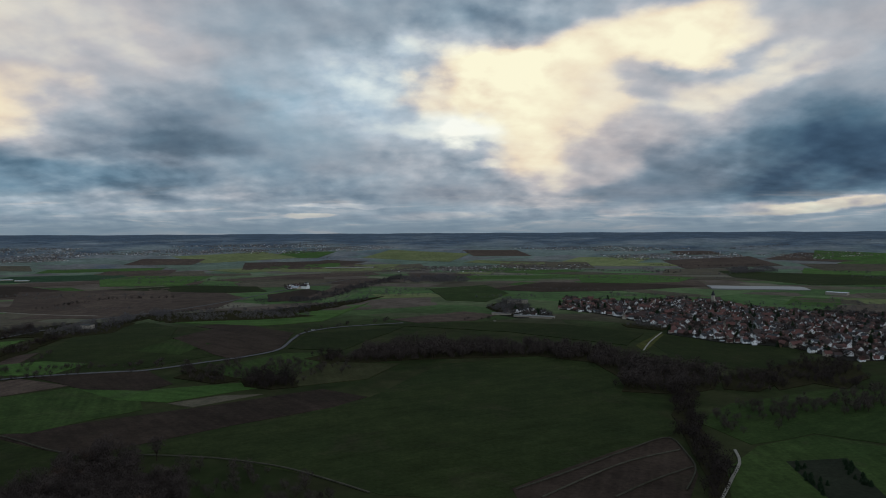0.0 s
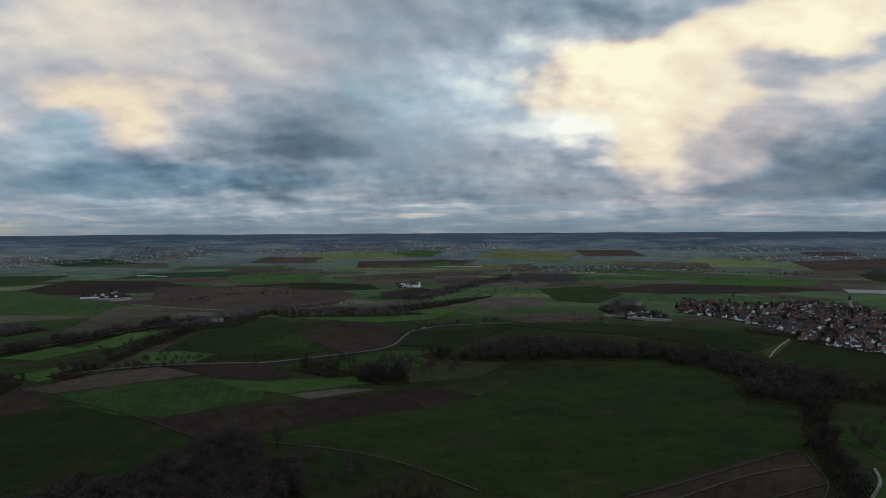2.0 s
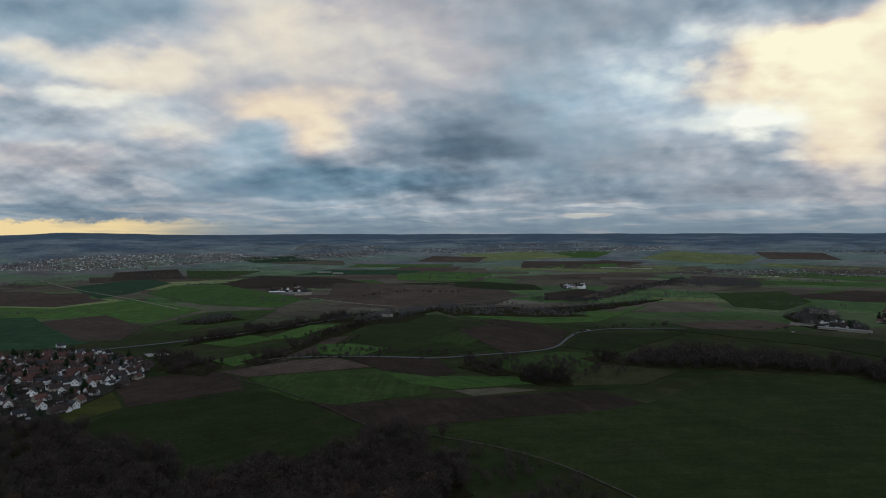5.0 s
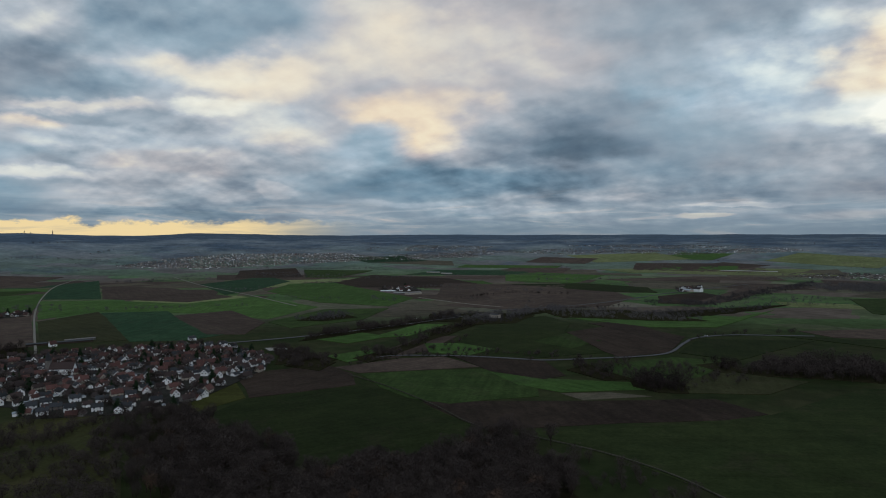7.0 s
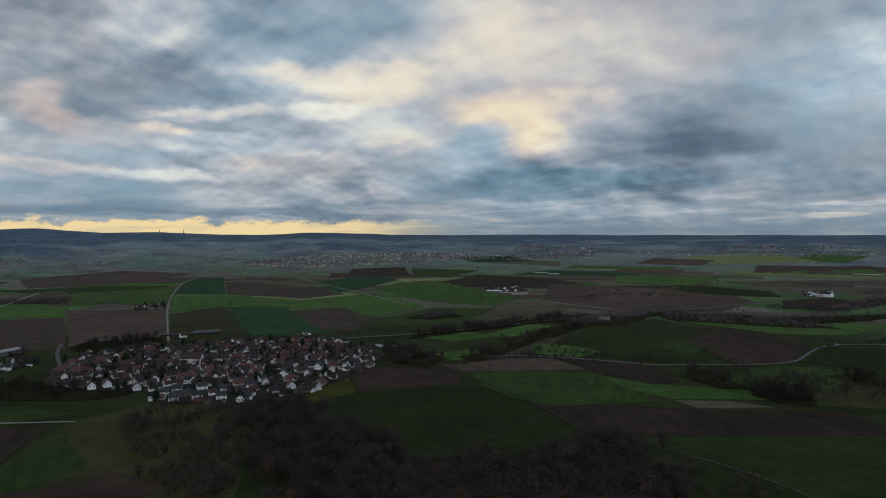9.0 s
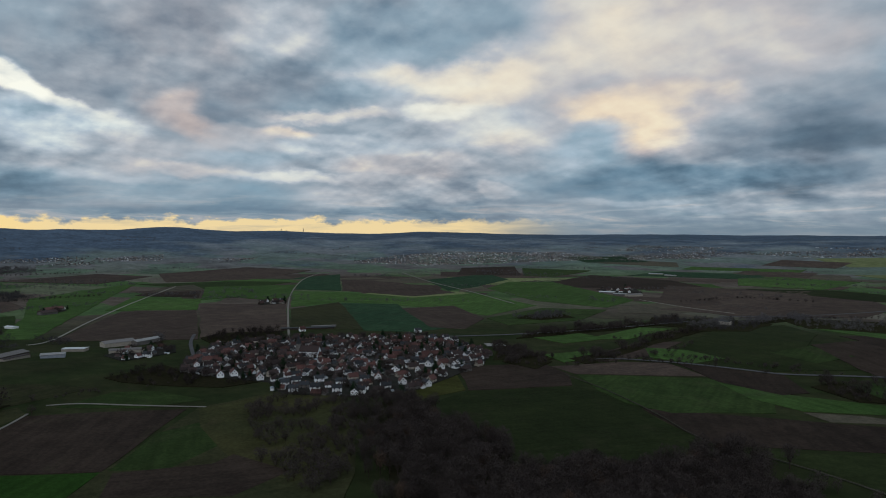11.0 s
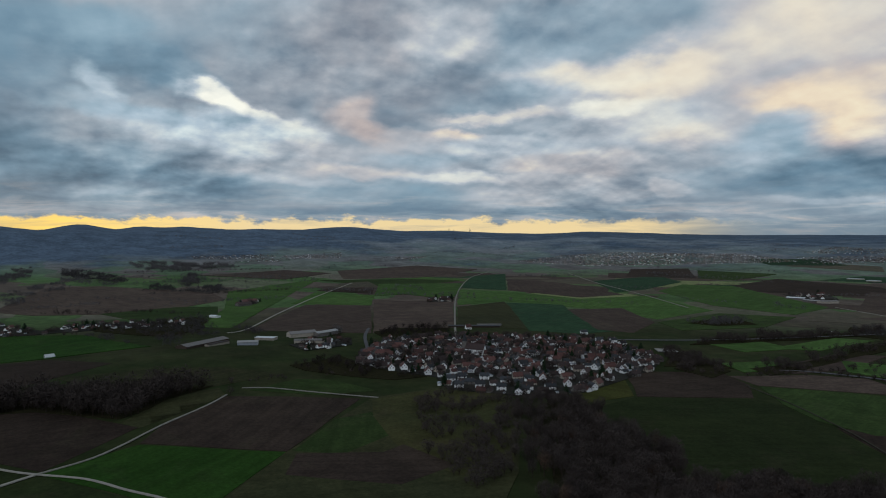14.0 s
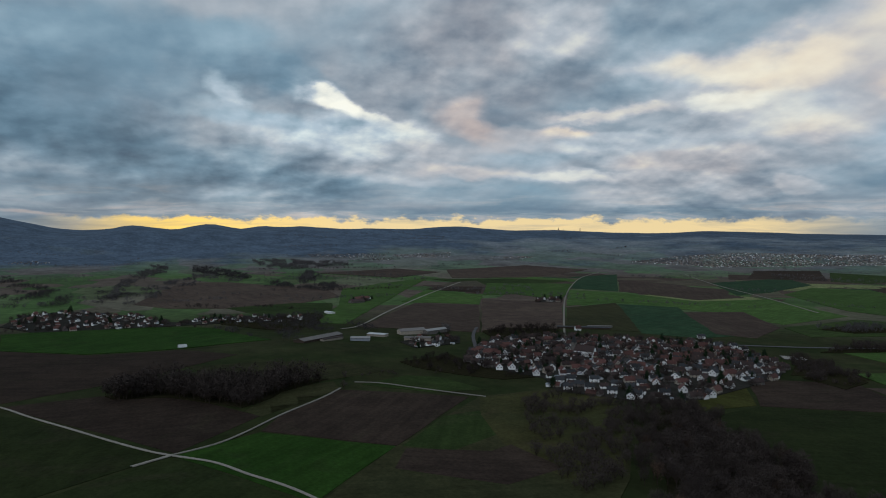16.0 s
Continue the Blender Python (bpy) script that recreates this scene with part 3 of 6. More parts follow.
def relief(x, y):
    """Height of the ground: gentle swells, a plain that climbs towards the rim, and wooded hills at the rim."""
    r = math.hypot(x, y)
    z = 3.0 * math.sin(x / 170 + 1.3) * math.sin(y / 210 + 0.4) + 2.2 * math.sin((x + 0.6 * y) / 290 + 2.0)
    z *= min(1.0, r / 300) * max(0.0, 1 - r / 2600)
    z += bump(x, y, -760, 60, 150, 9) + bump(x, y, -330, 860, 170, 7)
    if r > R0:
        u = (r - R0) / (R1 - R0)
        z += EYE * (1 - r / (r + 35000 * u ** 3))
        a = math.degrees(math.atan2(-x, y))
        k = max(0.0, min(1.0, (a - 50) / 50))
        k = k * k * (3 - 2 * k) if a < 130 else max(0.0, 1 - (a - 130) / 40)
        w = max(0.0, min(1.0, (r - 2900) / 1500))
        w = w * w * (3 - 2 * w)
        if a > 58 and a < 150 and r > 2500:
            for i in range(16):
                b = radians_of(62 + (i * 0.618 % 1) * 54)
                far = 2950 + (i * 0.381 % 1) * 1500
                high = (8 + 20 * (i * 0.271 % 1)) * (0.35 + 0.65 * min(1.0, max(0.0, (math.degrees(b) - 62) / 26)))
                z += bump(x, y, -far * math.sin(b), far * math.cos(b), 170 + 190 * (i * 0.73 % 1), high)
        up = sum(high * math.exp(-((a - at) / wide) ** 2) for at, wide, high in RIDGE)
        z += w * (r * math.tan(radians(up)) + k * 5 * noise.noise((a * 0.8, r / 300, 2.0)) + 1.2 * math.sin(a * 0.9) + 0.8 * math.sin(a * 2.3))
    return z


def mesh_object(name, verts, faces, material, smooth=False):
    me = bpy.data.meshes.new(name)
    me.from_pydata(verts, [], faces)
    me.materials.append(material)
    if smooth:
        me.shade_smooth()
    me.update()
    return new(name, me)


RINGS = [0.0] + [20.0 * i for i in range(1, 76)] + [1500 + 45.0 * i for i in range(1, 75)] + [R1]
SPOKES = 540
verts, faces = [(0, 0, relief(0, 0))], []
for r in RINGS[1:]:
    for k in range(SPOKES):
        a = 2 * math.pi * k / SPOKES
        x, y = r * math.cos(a), r * math.sin(a)
        verts.append((x, y, relief(x, y)))
for k in range(SPOKES):
    faces.append((0, 1 + k, 1 + (k + 1) % SPOKES))
for i in range(len(RINGS) - 2):
    s = 1 + i * SPOKES
    for k in range(SPOKES):
        n = (k + 1) % SPOKES
        faces.append((s + k, s + SPOKES + k, s + SPOKES + n, s + n))
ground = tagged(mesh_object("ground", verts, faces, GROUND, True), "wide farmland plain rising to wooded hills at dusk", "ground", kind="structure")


def inside(poly, x, y):
    hit = False
    for i in range(len(poly)):
        (ax, ay), (bx, by) = poly[i - 1], poly[i]
        if (ay > y) != (by > y) and x < (bx - ax) * (y - ay) / (by - ay) + ax:
            hit = not hit
    return hit


def outline(poly, step=30.0, soft=0.0):
    """The corners of a parcel with its long sides broken up and a little uneven."""
    out = []
    for i in range(len(poly)):
        (ax, ay), (bx, by) = poly[i], poly[(i + 1) % len(poly)]
        n = max(1, int(math.hypot(bx - ax, by - ay) / step))
        for k in range(n):
            t = k / n
            x, y = ax + (bx - ax) * t, ay + (by - ay) * t
            if soft and k:
                x += soft * noise.noise((x / 40, y / 40, 3.0))
                y += soft * noise.noise((x / 40, y / 40, 9.0))
            out.append((x, y))
    return out


def drape(bm, lift):
    """Cut a flat sheet along a grid and lay it on the relief."""
    xs = [v.co.x for v in bm.verts]
    ys = [v.co.y for v in bm.verts]
    mid = math.hypot(sum(xs) / len(xs), sum(ys) / len(ys))
    cell = 22 if mid < 1300 else 44
    for axis, lo, hi in ((0, min(xs), max(xs)), (1, min(ys), max(ys))):
        c = math.ceil(lo / cell) * cell
        while c < hi:
            at, across = [0, 0, 0], [0, 0, 0]
            at[axis], across[axis] = c, 1
            bmesh.ops.bisect_plane(bm, geom=bm.verts[:] + bm.edges[:] + bm.faces[:], plane_co=at, plane_no=across)
            c += cell
    bmesh.ops.triangulate(bm, faces=bm.faces[:])
    for v in bm.verts:
        v.co.z = relief(v.co.x, v.co.y) + lift + min(0.8, 0.3 * (v.co.x ** 2 + v.co.y ** 2) / 1500 ** 2)


field_count = 0


def sheet(name, poly, material, lift, soft=0.0):
    bm = bmesh.new()
    bm.faces.new([bm.verts.new((x, y, 0)) for x, y in outline(poly, 30, soft)])
    bmesh.ops.triangulate(bm, faces=bm.faces[:])
    drape(bm, lift)
    rim = bmesh.ops.extrude_edge_only(bm, edges=[e for e in bm.edges if e.is_boundary])
    for v in rim["geom"]:
        if isinstance(v, bmesh.types.BMVert):
            v.co.z -= lift + 1.0
    bmesh.ops.recalc_face_normals(bm, faces=bm.faces[:])
    if bm.faces and sum(f.normal.z for f in bm.faces) < 0:
        bmesh.ops.reverse_faces(bm, faces=bm.faces[:])
    me = bpy.data.meshes.new(name)
    bm.to_mesh(me)
    bm.free()
    me.materials.append(material)
    return new(name, me)


def field(crop, poly):
    global field_count
    field_count += 1
    ob = sheet("field", poly, CROP_MATERIAL[crop], 0.12 + 0.022 * (field_count % 20), 3.0)
    return tagged(ob, CROPS[crop][0], "field", "fields of the plain", "structure")


def smooth_line(points, step=6.0):
    out = []
    n = len(points)
    for i in range(n - 1):
        p = [Vector(points[max(0, min(n - 1, i + k))]) for k in (-1, 0, 1, 2)]
        parts = max(1, int((p[2] - p[1]).length / step))
        for k in range(parts):
            t = k / parts
            out.append(0.5 * (2 * p[1] + (p[2] - p[0]) * t + (2 * p[0] - 5 * p[1] + 4 * p[2] - p[3]) * t * t + (3 * p[1] - p[0] - 3 * p[2] + p[3]) * t ** 3))
    out.append(Vector(points[-1]))
    return out


ROADS = {"farm_track": (TRACK, "pale gravel farm track between the fields"), "country_road": (ASPHALT, "grey asphalt country road"),
         "wheel_track": (WHEEL_RUT, "worn wheel ruts across a field"), "village_street": (ASPHALT, "narrow asphalt village street")}
road_count = 0


def road(name, wide, points, lift=0.85):
    global road_count
    road_count += 1
    line = smooth_line(points)
    verts, faces = [], []
    for i, q in enumerate(line):
        d = (line[min(i + 1, len(line) - 1)] - line[max(i - 1, 0)]).normalized()
        side = Vector((-d.y, d.x)) * wide / 2 * (1 + 0.12 * noise.noise((q.x / 15, q.y / 15, 1)))
        up = lift + 0.01 * road_count + min(0.8, 0.3 * q.length_squared / 1500 ** 2)
        for s, down in ((-1, 0.5), (-1, 0), (1, 0), (1, 0.5)):
            x, y = q.x + s * side.x * (1 + 0.25 * down), q.y + s * side.y * (1 + 0.25 * down)
            verts.append((x, y, relief(q.x, q.y) + up - down))
        if i:
            b = 4 * i
            for k in range(3):
                faces.append((b - 4 + k, b - 3 + k, b + 1 + k, b + k))
    mat, label = ROADS[name]
    return tagged(mesh_object(name, verts, [f[::-1] for f in faces], mat, False), label, "road", kind="structure")


# strips of farmland far out on the plain
parcels = random.Random(31)
for k in range(110):
    turn = radians(parcels.uniform(-36, 76))
    r = 1450 + (1650 if turn < radians(38) else 850) * parcels.random()
    wide, deep = parcels.uniform(50, 150) * r / 1900, parcels.uniform(35, 110) * r / 1900
    x, y = -math.sin(turn) * r, math.cos(turn) * r
    turn += radians(parcels.gauss(0, 16))
    c, s = math.cos(turn), math.sin(turn)
    lean = parcels.uniform(-0.4, 0.4)
    corners = [(x + (i * wide + j * lean * deep) * c - j * deep * s, y + (i * wide + j * lean * deep) * s + j * deep * c) for i, j in ((-1, -1), (1, -1), (1, 1), (-1, 1))]
    # paler crops picked far out, so their colour carries the sunlight and haze
    crop = parcels.choice(("sunlit_pasture", "sunlit_pasture", "meadow", "meadow", "plough", "plough", "stubble") if turn < radians(22) else ("meadow", "meadow", "sunlit_pasture", "plough", "plough", "plough", "wheat_blue", "stubble"))
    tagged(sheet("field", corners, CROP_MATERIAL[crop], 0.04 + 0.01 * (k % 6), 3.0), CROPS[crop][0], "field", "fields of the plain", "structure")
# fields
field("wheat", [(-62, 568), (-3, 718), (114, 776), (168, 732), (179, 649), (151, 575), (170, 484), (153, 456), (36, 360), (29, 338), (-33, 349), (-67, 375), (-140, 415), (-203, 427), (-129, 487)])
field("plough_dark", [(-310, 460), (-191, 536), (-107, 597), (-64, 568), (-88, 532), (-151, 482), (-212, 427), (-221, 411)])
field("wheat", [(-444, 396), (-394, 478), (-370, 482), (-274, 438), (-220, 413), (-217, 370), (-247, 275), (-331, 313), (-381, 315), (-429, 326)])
field("plough_dark", [(-530, 460), (-483, 537), (-431, 517), (-397, 481), (-445, 398)])
field("straw_green", [(-511, 439), (-448, 397), (-447, 339), (-481, 346)])
field("plough", [(-467, 531), (-434, 601), (-397, 633), (-337, 606), (-378, 567), (-427, 522)])
field("meadow_dark", [(-423, 519), (-376, 563), (-330, 598), (-269, 593), (-235, 526), (-287, 466), (-328, 465), (-373, 485)])
field("meadow", [(-315, 589), (-249, 595), (-172, 626), (-151, 611), (-225, 549), (-271, 557)])
field("plough_dark", [(-389, 639), (-291, 665), (-246, 614), (-258, 588), (-318, 593)])
field("stubble", [(-223, 545), (-189, 571), (-154, 577), (-199, 533)])
field("wheat", [(-422, 674), (-481, 894), (-447, 1021), (-368, 939), (-329, 801), (-251, 739), (-319, 656), (-390, 646)])
field("meadow_dark", [(-346, 756), (-332, 828), (-277, 805), (-290, 739)])
field("plough_dark", [(-335, 836), (-298, 970), (-202, 912), (-191, 784), (-229, 728), (-253, 745)])
field("plough_dark", [(-347, 950), (-312, 1018), (-243, 936), (-271, 885)])
field("meadow", [(-429, 1024), (-296, 1174), (-183, 1201), (-144, 1338), (-189, 1051), (-267, 972), (-353, 990)])
field("wheat", [(-184, 916), (-59, 996), (-120, 790), (-182, 793)])
field("plough", [(-85, 1082), (35, 1183), (90, 1136), (49, 1070), (-39, 1045)])
field("wheat", [(-123, 1020), (66, 1057), (183, 1019), (275, 928), (226, 832), (92, 953), (-21, 997)])
field("meadow_dark", [(-33, 1625), (109, 1733), (144, 1497), (84, 1329), (6, 1364)])
field("wheat", [(258, 846), (295, 906), (339, 873), (399, 816), (395, 768), (350, 692), (293, 681), (255, 754)])
field("straw_green", [(236, 831), (294, 926), (298, 915), (235, 792)])
field("plough_dark", [(36, 357), (70, 389), (112, 426), (152, 454), (152, 421), (144, 381), (120, 332), (81, 306), (38, 338)])
field("meadow_dark", [(165, 391), (202, 434), (253, 460), (286, 436), (263, 367), (195, 297), (128, 295)])
field("meadow_dark", [(184, 494), (231, 545), (336, 594), (414, 592), (337, 449), (287, 442), (254, 463), (199, 437)])
field("conifer_soil", [(205, 404), (246, 411), (226, 335), (199, 314), (198, 355)])
field("meadow", [(414, 2106), (602, 2090), (728, 1959), (623, 1797), (466, 1769), (371, 1812)])
field("plough_dark", [(101, 1598), (266, 1819), (533, 1748), (635, 1672), (411, 1561), (225, 1535)])
field("wheat", [(915, 2260), (1118, 2110), (1287, 1970), (1090, 1668), (918, 1679), (840, 1955)])
field("meadow", [(-1014, 2000), (-972, 2169), (-725, 2129), (-685, 1785), (-881, 1738)])
field("plough", [(-986, 1575), (-792, 1627), (-580, 1665), (-431, 1460), (-417, 1257), (-533, 1073), (-735, 1131)])
field("plough_dark", [(-394, 1517), (-332, 1655), (-262, 1574), (-296, 1376), (-353, 1360)])
field("wheat", [(-812, 1635), (-665, 1776), (-478, 1738), (-416, 1600), (-518, 1561)])
field("plough", [(-300, 1349), (-263, 1880), (-202, 1771), (-241, 1451)])
field("plough", [(-961, 162), (-1267, 321), (-1204, 429), (-870, 311)])
field("plough", [(-869, 313), (-1310, 474), (-1269, 515), (-1211, 603), (-874, 442), (-892, 354)])
field("meadow", [(-1304, 303), (-1551, 420), (-1399, 508), (-1212, 433)])
field("meadow", [(-1388, 503), (-1686, 624), (-1611, 836), (-1250, 624), (-1395, 579)])
field("stubble", [(-1742, 537), (-1774, 625), (-1606, 594), (-1628, 478)])
field("plough_dark", [(-1607, 458), (-1582, 574), (-1438, 517), (-1564, 424)])
field("wheat_blue", [(-1866, 997), (-1930, 1158), (-1388, 836), (-1489, 765)])
field("plough", [(-1718, 1038), (-1520, 1094), (-1185, 1020), (-1177, 892), (-1386, 838)])
field("meadow", [(-1449, 741), (-1363, 821), (-1157, 877), (-1149, 1048), (-881, 961), (-825, 778), (-984, 786), (-1182, 709), (-1149, 583)])
field("olive", [(-1123, 570), (-1174, 702), (-948, 600), (-818, 527), (-882, 451)])
field("wheat_blue", [(-1153, 694), (-1077, 775), (-896, 679), (-749, 645), (-749, 568), (-806, 523)])
field("plough", [(-1007, 735), (-983, 840), (-799, 748), (-724, 640), (-771, 615)])
field("wheat_blue", [(-1551, 1217), (-1648, 1554), (-1418, 1426), (-1274, 1162), (-1240, 1041)])
field("plough_dark", [(-1918, 1678), (-1831, 1872), (-1525, 1589), (-1660, 1431)])
field("meadow_dark", [(-1765, 1845), (-1530, 1953), (-1411, 1613), (-1502, 1575)])
field("plough_dark", [(-1264, 1445), (-1395, 1780), (-1086, 1754), (-882, 1591), (-951, 1420), (-1102, 1342)])
field("meadow", [(-1352, 1360), (-1250, 1429), (-1072, 1327), (-820, 1188), (-769, 1030), (-940, 1025), (-1221, 1151)])
field("stubble", [(-781, 1080), (-751, 1177), (-626, 1117), (-640, 1019), (-702, 971)])
field("plough", [(-695, 1072), (-660, 1250), (-840, 1492), (-685, 1707), (-537, 1340), (-545, 1101)])
field("meadow_dark", [(-796, 751), (-842, 933), (-746, 999), (-681, 844), (-711, 716)])
field("meadow", [(-609, 655), (-611, 733), (-535, 717), (-548, 648)])
field("meadow", [(-550, 693), (-566, 833), (-526, 852), (-512, 730)])
field("meadow", [(-515, 572), (-498, 627), (-465, 624), (-471, 557)])
field("plough", [(-472, 586), (-488, 719), (-452, 756), (-431, 656), (-443, 594)])
field("meadow", [(-462, 691), (-418, 709), (-366, 695), (-376, 650), (-424, 645)])
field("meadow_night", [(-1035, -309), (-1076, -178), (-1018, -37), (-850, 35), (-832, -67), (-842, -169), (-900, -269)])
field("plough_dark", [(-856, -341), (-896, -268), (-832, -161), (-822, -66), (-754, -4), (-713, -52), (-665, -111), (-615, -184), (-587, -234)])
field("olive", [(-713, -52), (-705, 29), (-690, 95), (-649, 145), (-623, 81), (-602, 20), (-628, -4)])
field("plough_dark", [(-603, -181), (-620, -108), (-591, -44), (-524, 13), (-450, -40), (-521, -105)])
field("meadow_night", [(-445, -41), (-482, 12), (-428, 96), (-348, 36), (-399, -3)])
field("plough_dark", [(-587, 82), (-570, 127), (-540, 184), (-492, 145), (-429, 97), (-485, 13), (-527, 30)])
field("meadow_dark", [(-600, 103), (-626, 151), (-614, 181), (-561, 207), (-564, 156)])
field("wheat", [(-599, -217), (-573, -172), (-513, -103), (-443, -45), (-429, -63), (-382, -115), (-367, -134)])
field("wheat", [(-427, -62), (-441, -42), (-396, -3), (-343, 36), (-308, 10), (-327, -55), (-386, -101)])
field("plough", [(-1361, -191), (-1867, -149), (-1877, -38), (-1596, 194), (-1432, 200), (-1249, 51), (-1284, -122)])
field("meadow_dark", [(-1269, -26), (-1327, 97), (-1310, 168), (-1102, 143), (-1127, 37)])
field("meadow", [(-1618, 230), (-1921, 530), (-1582, 381), (-999, 146), (-1025, 108), (-1275, 176)])
field("plough", [(-2283, 692), (-2399, 1043), (-2156, 1176), (-1862, 810), (-1908, 596)])
field("plough", [(-2201, 231), (-2378, 530), (-2174, 639), (-1940, 433)])
field("meadow_dark", [(-1877, 518), (-1822, 775), (-1703, 877), (-1605, 714), (-1581, 612)])
field("meadow_dark", [(-247, 659), (-181, 763), (-129, 781), (-138, 643), (-187, 625)])
field("olive", [(-157, 627), (-119, 722), (-46, 719), (-72, 640), (-142, 600)])
field("olive", [(-426, 95), (-489, 149), (-538, 193), (-548, 256), (-503, 302), (-446, 282), (-332, 209), (-267, 152), (-261, 97), (-299, 41), (-346, 38)])
field("meadow_dark", [(-427, 100), (-488, 146), (-496, 178), (-434, 169), (-408, 128)])
field("rough", [(-532, 191), (-544, 254), (-502, 299), (-454, 283), (-340, 211), (-342, 174), (-415, 165), (-485, 175)])
field("plough_dark", [(-421, 101), (-401, 152), (-410, 169), (-359, 182), (-343, 140), (-386, 86)])
field("straw_green", [(-395, 149), (-419, 183), (-400, 197), (-377, 165)])
field("wheat", [(-373, 64), (-370, 103), (-338, 138), (-298, 110), (-317, 44)])
field("olive", [(-598, 20), (-591, 82), (-615, 80), (-607, 44), (-582, 28), (-541, 1), (-522, 14)])
# roads and tracks
road("farm_track", 2.6, [(-800, 404), (-1007, 507), (-1267, 640), (-1532, 790), (-1820, 973), (-2035, 1153)])
road("farm_track", 2.8, [(-944, 133), (-973, 164), (-1153, 248), (-1416, 381), (-1743, 569)])
road("farm_track", 1.6, [(-445, -42), (-461, -17), (-482, 1), (-523, 29), (-564, 64), (-591, 83)])
road("farm_track", 1.6, [(-649, -227), (-601, -180), (-559, -146), (-520, -112), (-484, -81), (-458, -57), (-445, -42), (-425, -16), (-398, 4), (-377, 21), (-351, 37), (-314, 54)])
road("farm_track", 2.4, [(-429, -62), (-445, -42)])
road("farm_track", 1.6, [(-608, 98), (-601, 120), (-577, 150), (-536, 198)])
road("country_road", 4, [(-690, 570), (-644, 649), (-606, 739), (-578, 837), (-556, 943)])
road("country_road", 3.4, [(-459, 592), (-444, 613), (-387, 641), (-327, 658), (-292, 668), (-251, 704), (-215, 740), (-191, 784), (-191, 859), (-187, 918), (-150, 986), (-62, 1042)])
road("country_road", 4, [(-564, 1049), (-503, 1147), (-442, 1332), (-385, 1621), (-273, 1955)])
road("wheel_track", 0.9, [(-432, 511), (-371, 491), (-300, 458), (-252, 429), (-216, 412)])
road("wheel_track", 0.9, [(-190, 417), (-139, 409), (-97, 393), (-67, 373), (-39, 351)])
road("farm_track", 1.6, [(234, 792), (261, 854), (298, 925)])
road("farm_track", 1.6, [(183, 424), (176, 401), (159, 372), (140, 340)])
road("wheel_track", 0.9, [(38, 355), (69, 381), (110, 418), (149, 450), (150, 416), (145, 388), (128, 355)])
road("wheel_track", 0.9, [(50, 344), (105, 397), (149, 424)])
road("wheel_track", 0.9, [(88, 345), (117, 371), (145, 392)])
road("farm_track", 3.0, [(-1867, 1366), (-1471, 1174), (-1149, 1048), (-929, 950)])
road("farm_track", 1.6, [(-814, 1197), (-673, 1140), (-571, 1116)])
road("village_street", 4, [(-678, 245), (-763, 268), (-846, 294), (-912, 322)])
road("village_street", 4, [(-549, 388), (-591, 428), (-666, 494), (-719, 541), (-716, 564)])
road("village_street", 3.5, [(-696, 250), (-695, 309), (-679, 364), (-631, 402), (-578, 415)])

# ---- trees ----
def tube(verts, faces, a, b, ra, rb, sides=4):
    d = (b - a).normalized()
    u = d.orthogonal().normalized()
    w = d.cross(u)
    s = len(verts)
    for p, r in ((a, ra), (b, rb)):
        for k in range(sides):
            t = 2 * math.pi * k / sides
            verts.append(tuple(p + (u * math.cos(t) + w * math.sin(t)) * r))
    for k in range(sides):
        n = (k + 1) % sides
        faces.append((s + k, s + n, s + sides + n, s + sides + k))


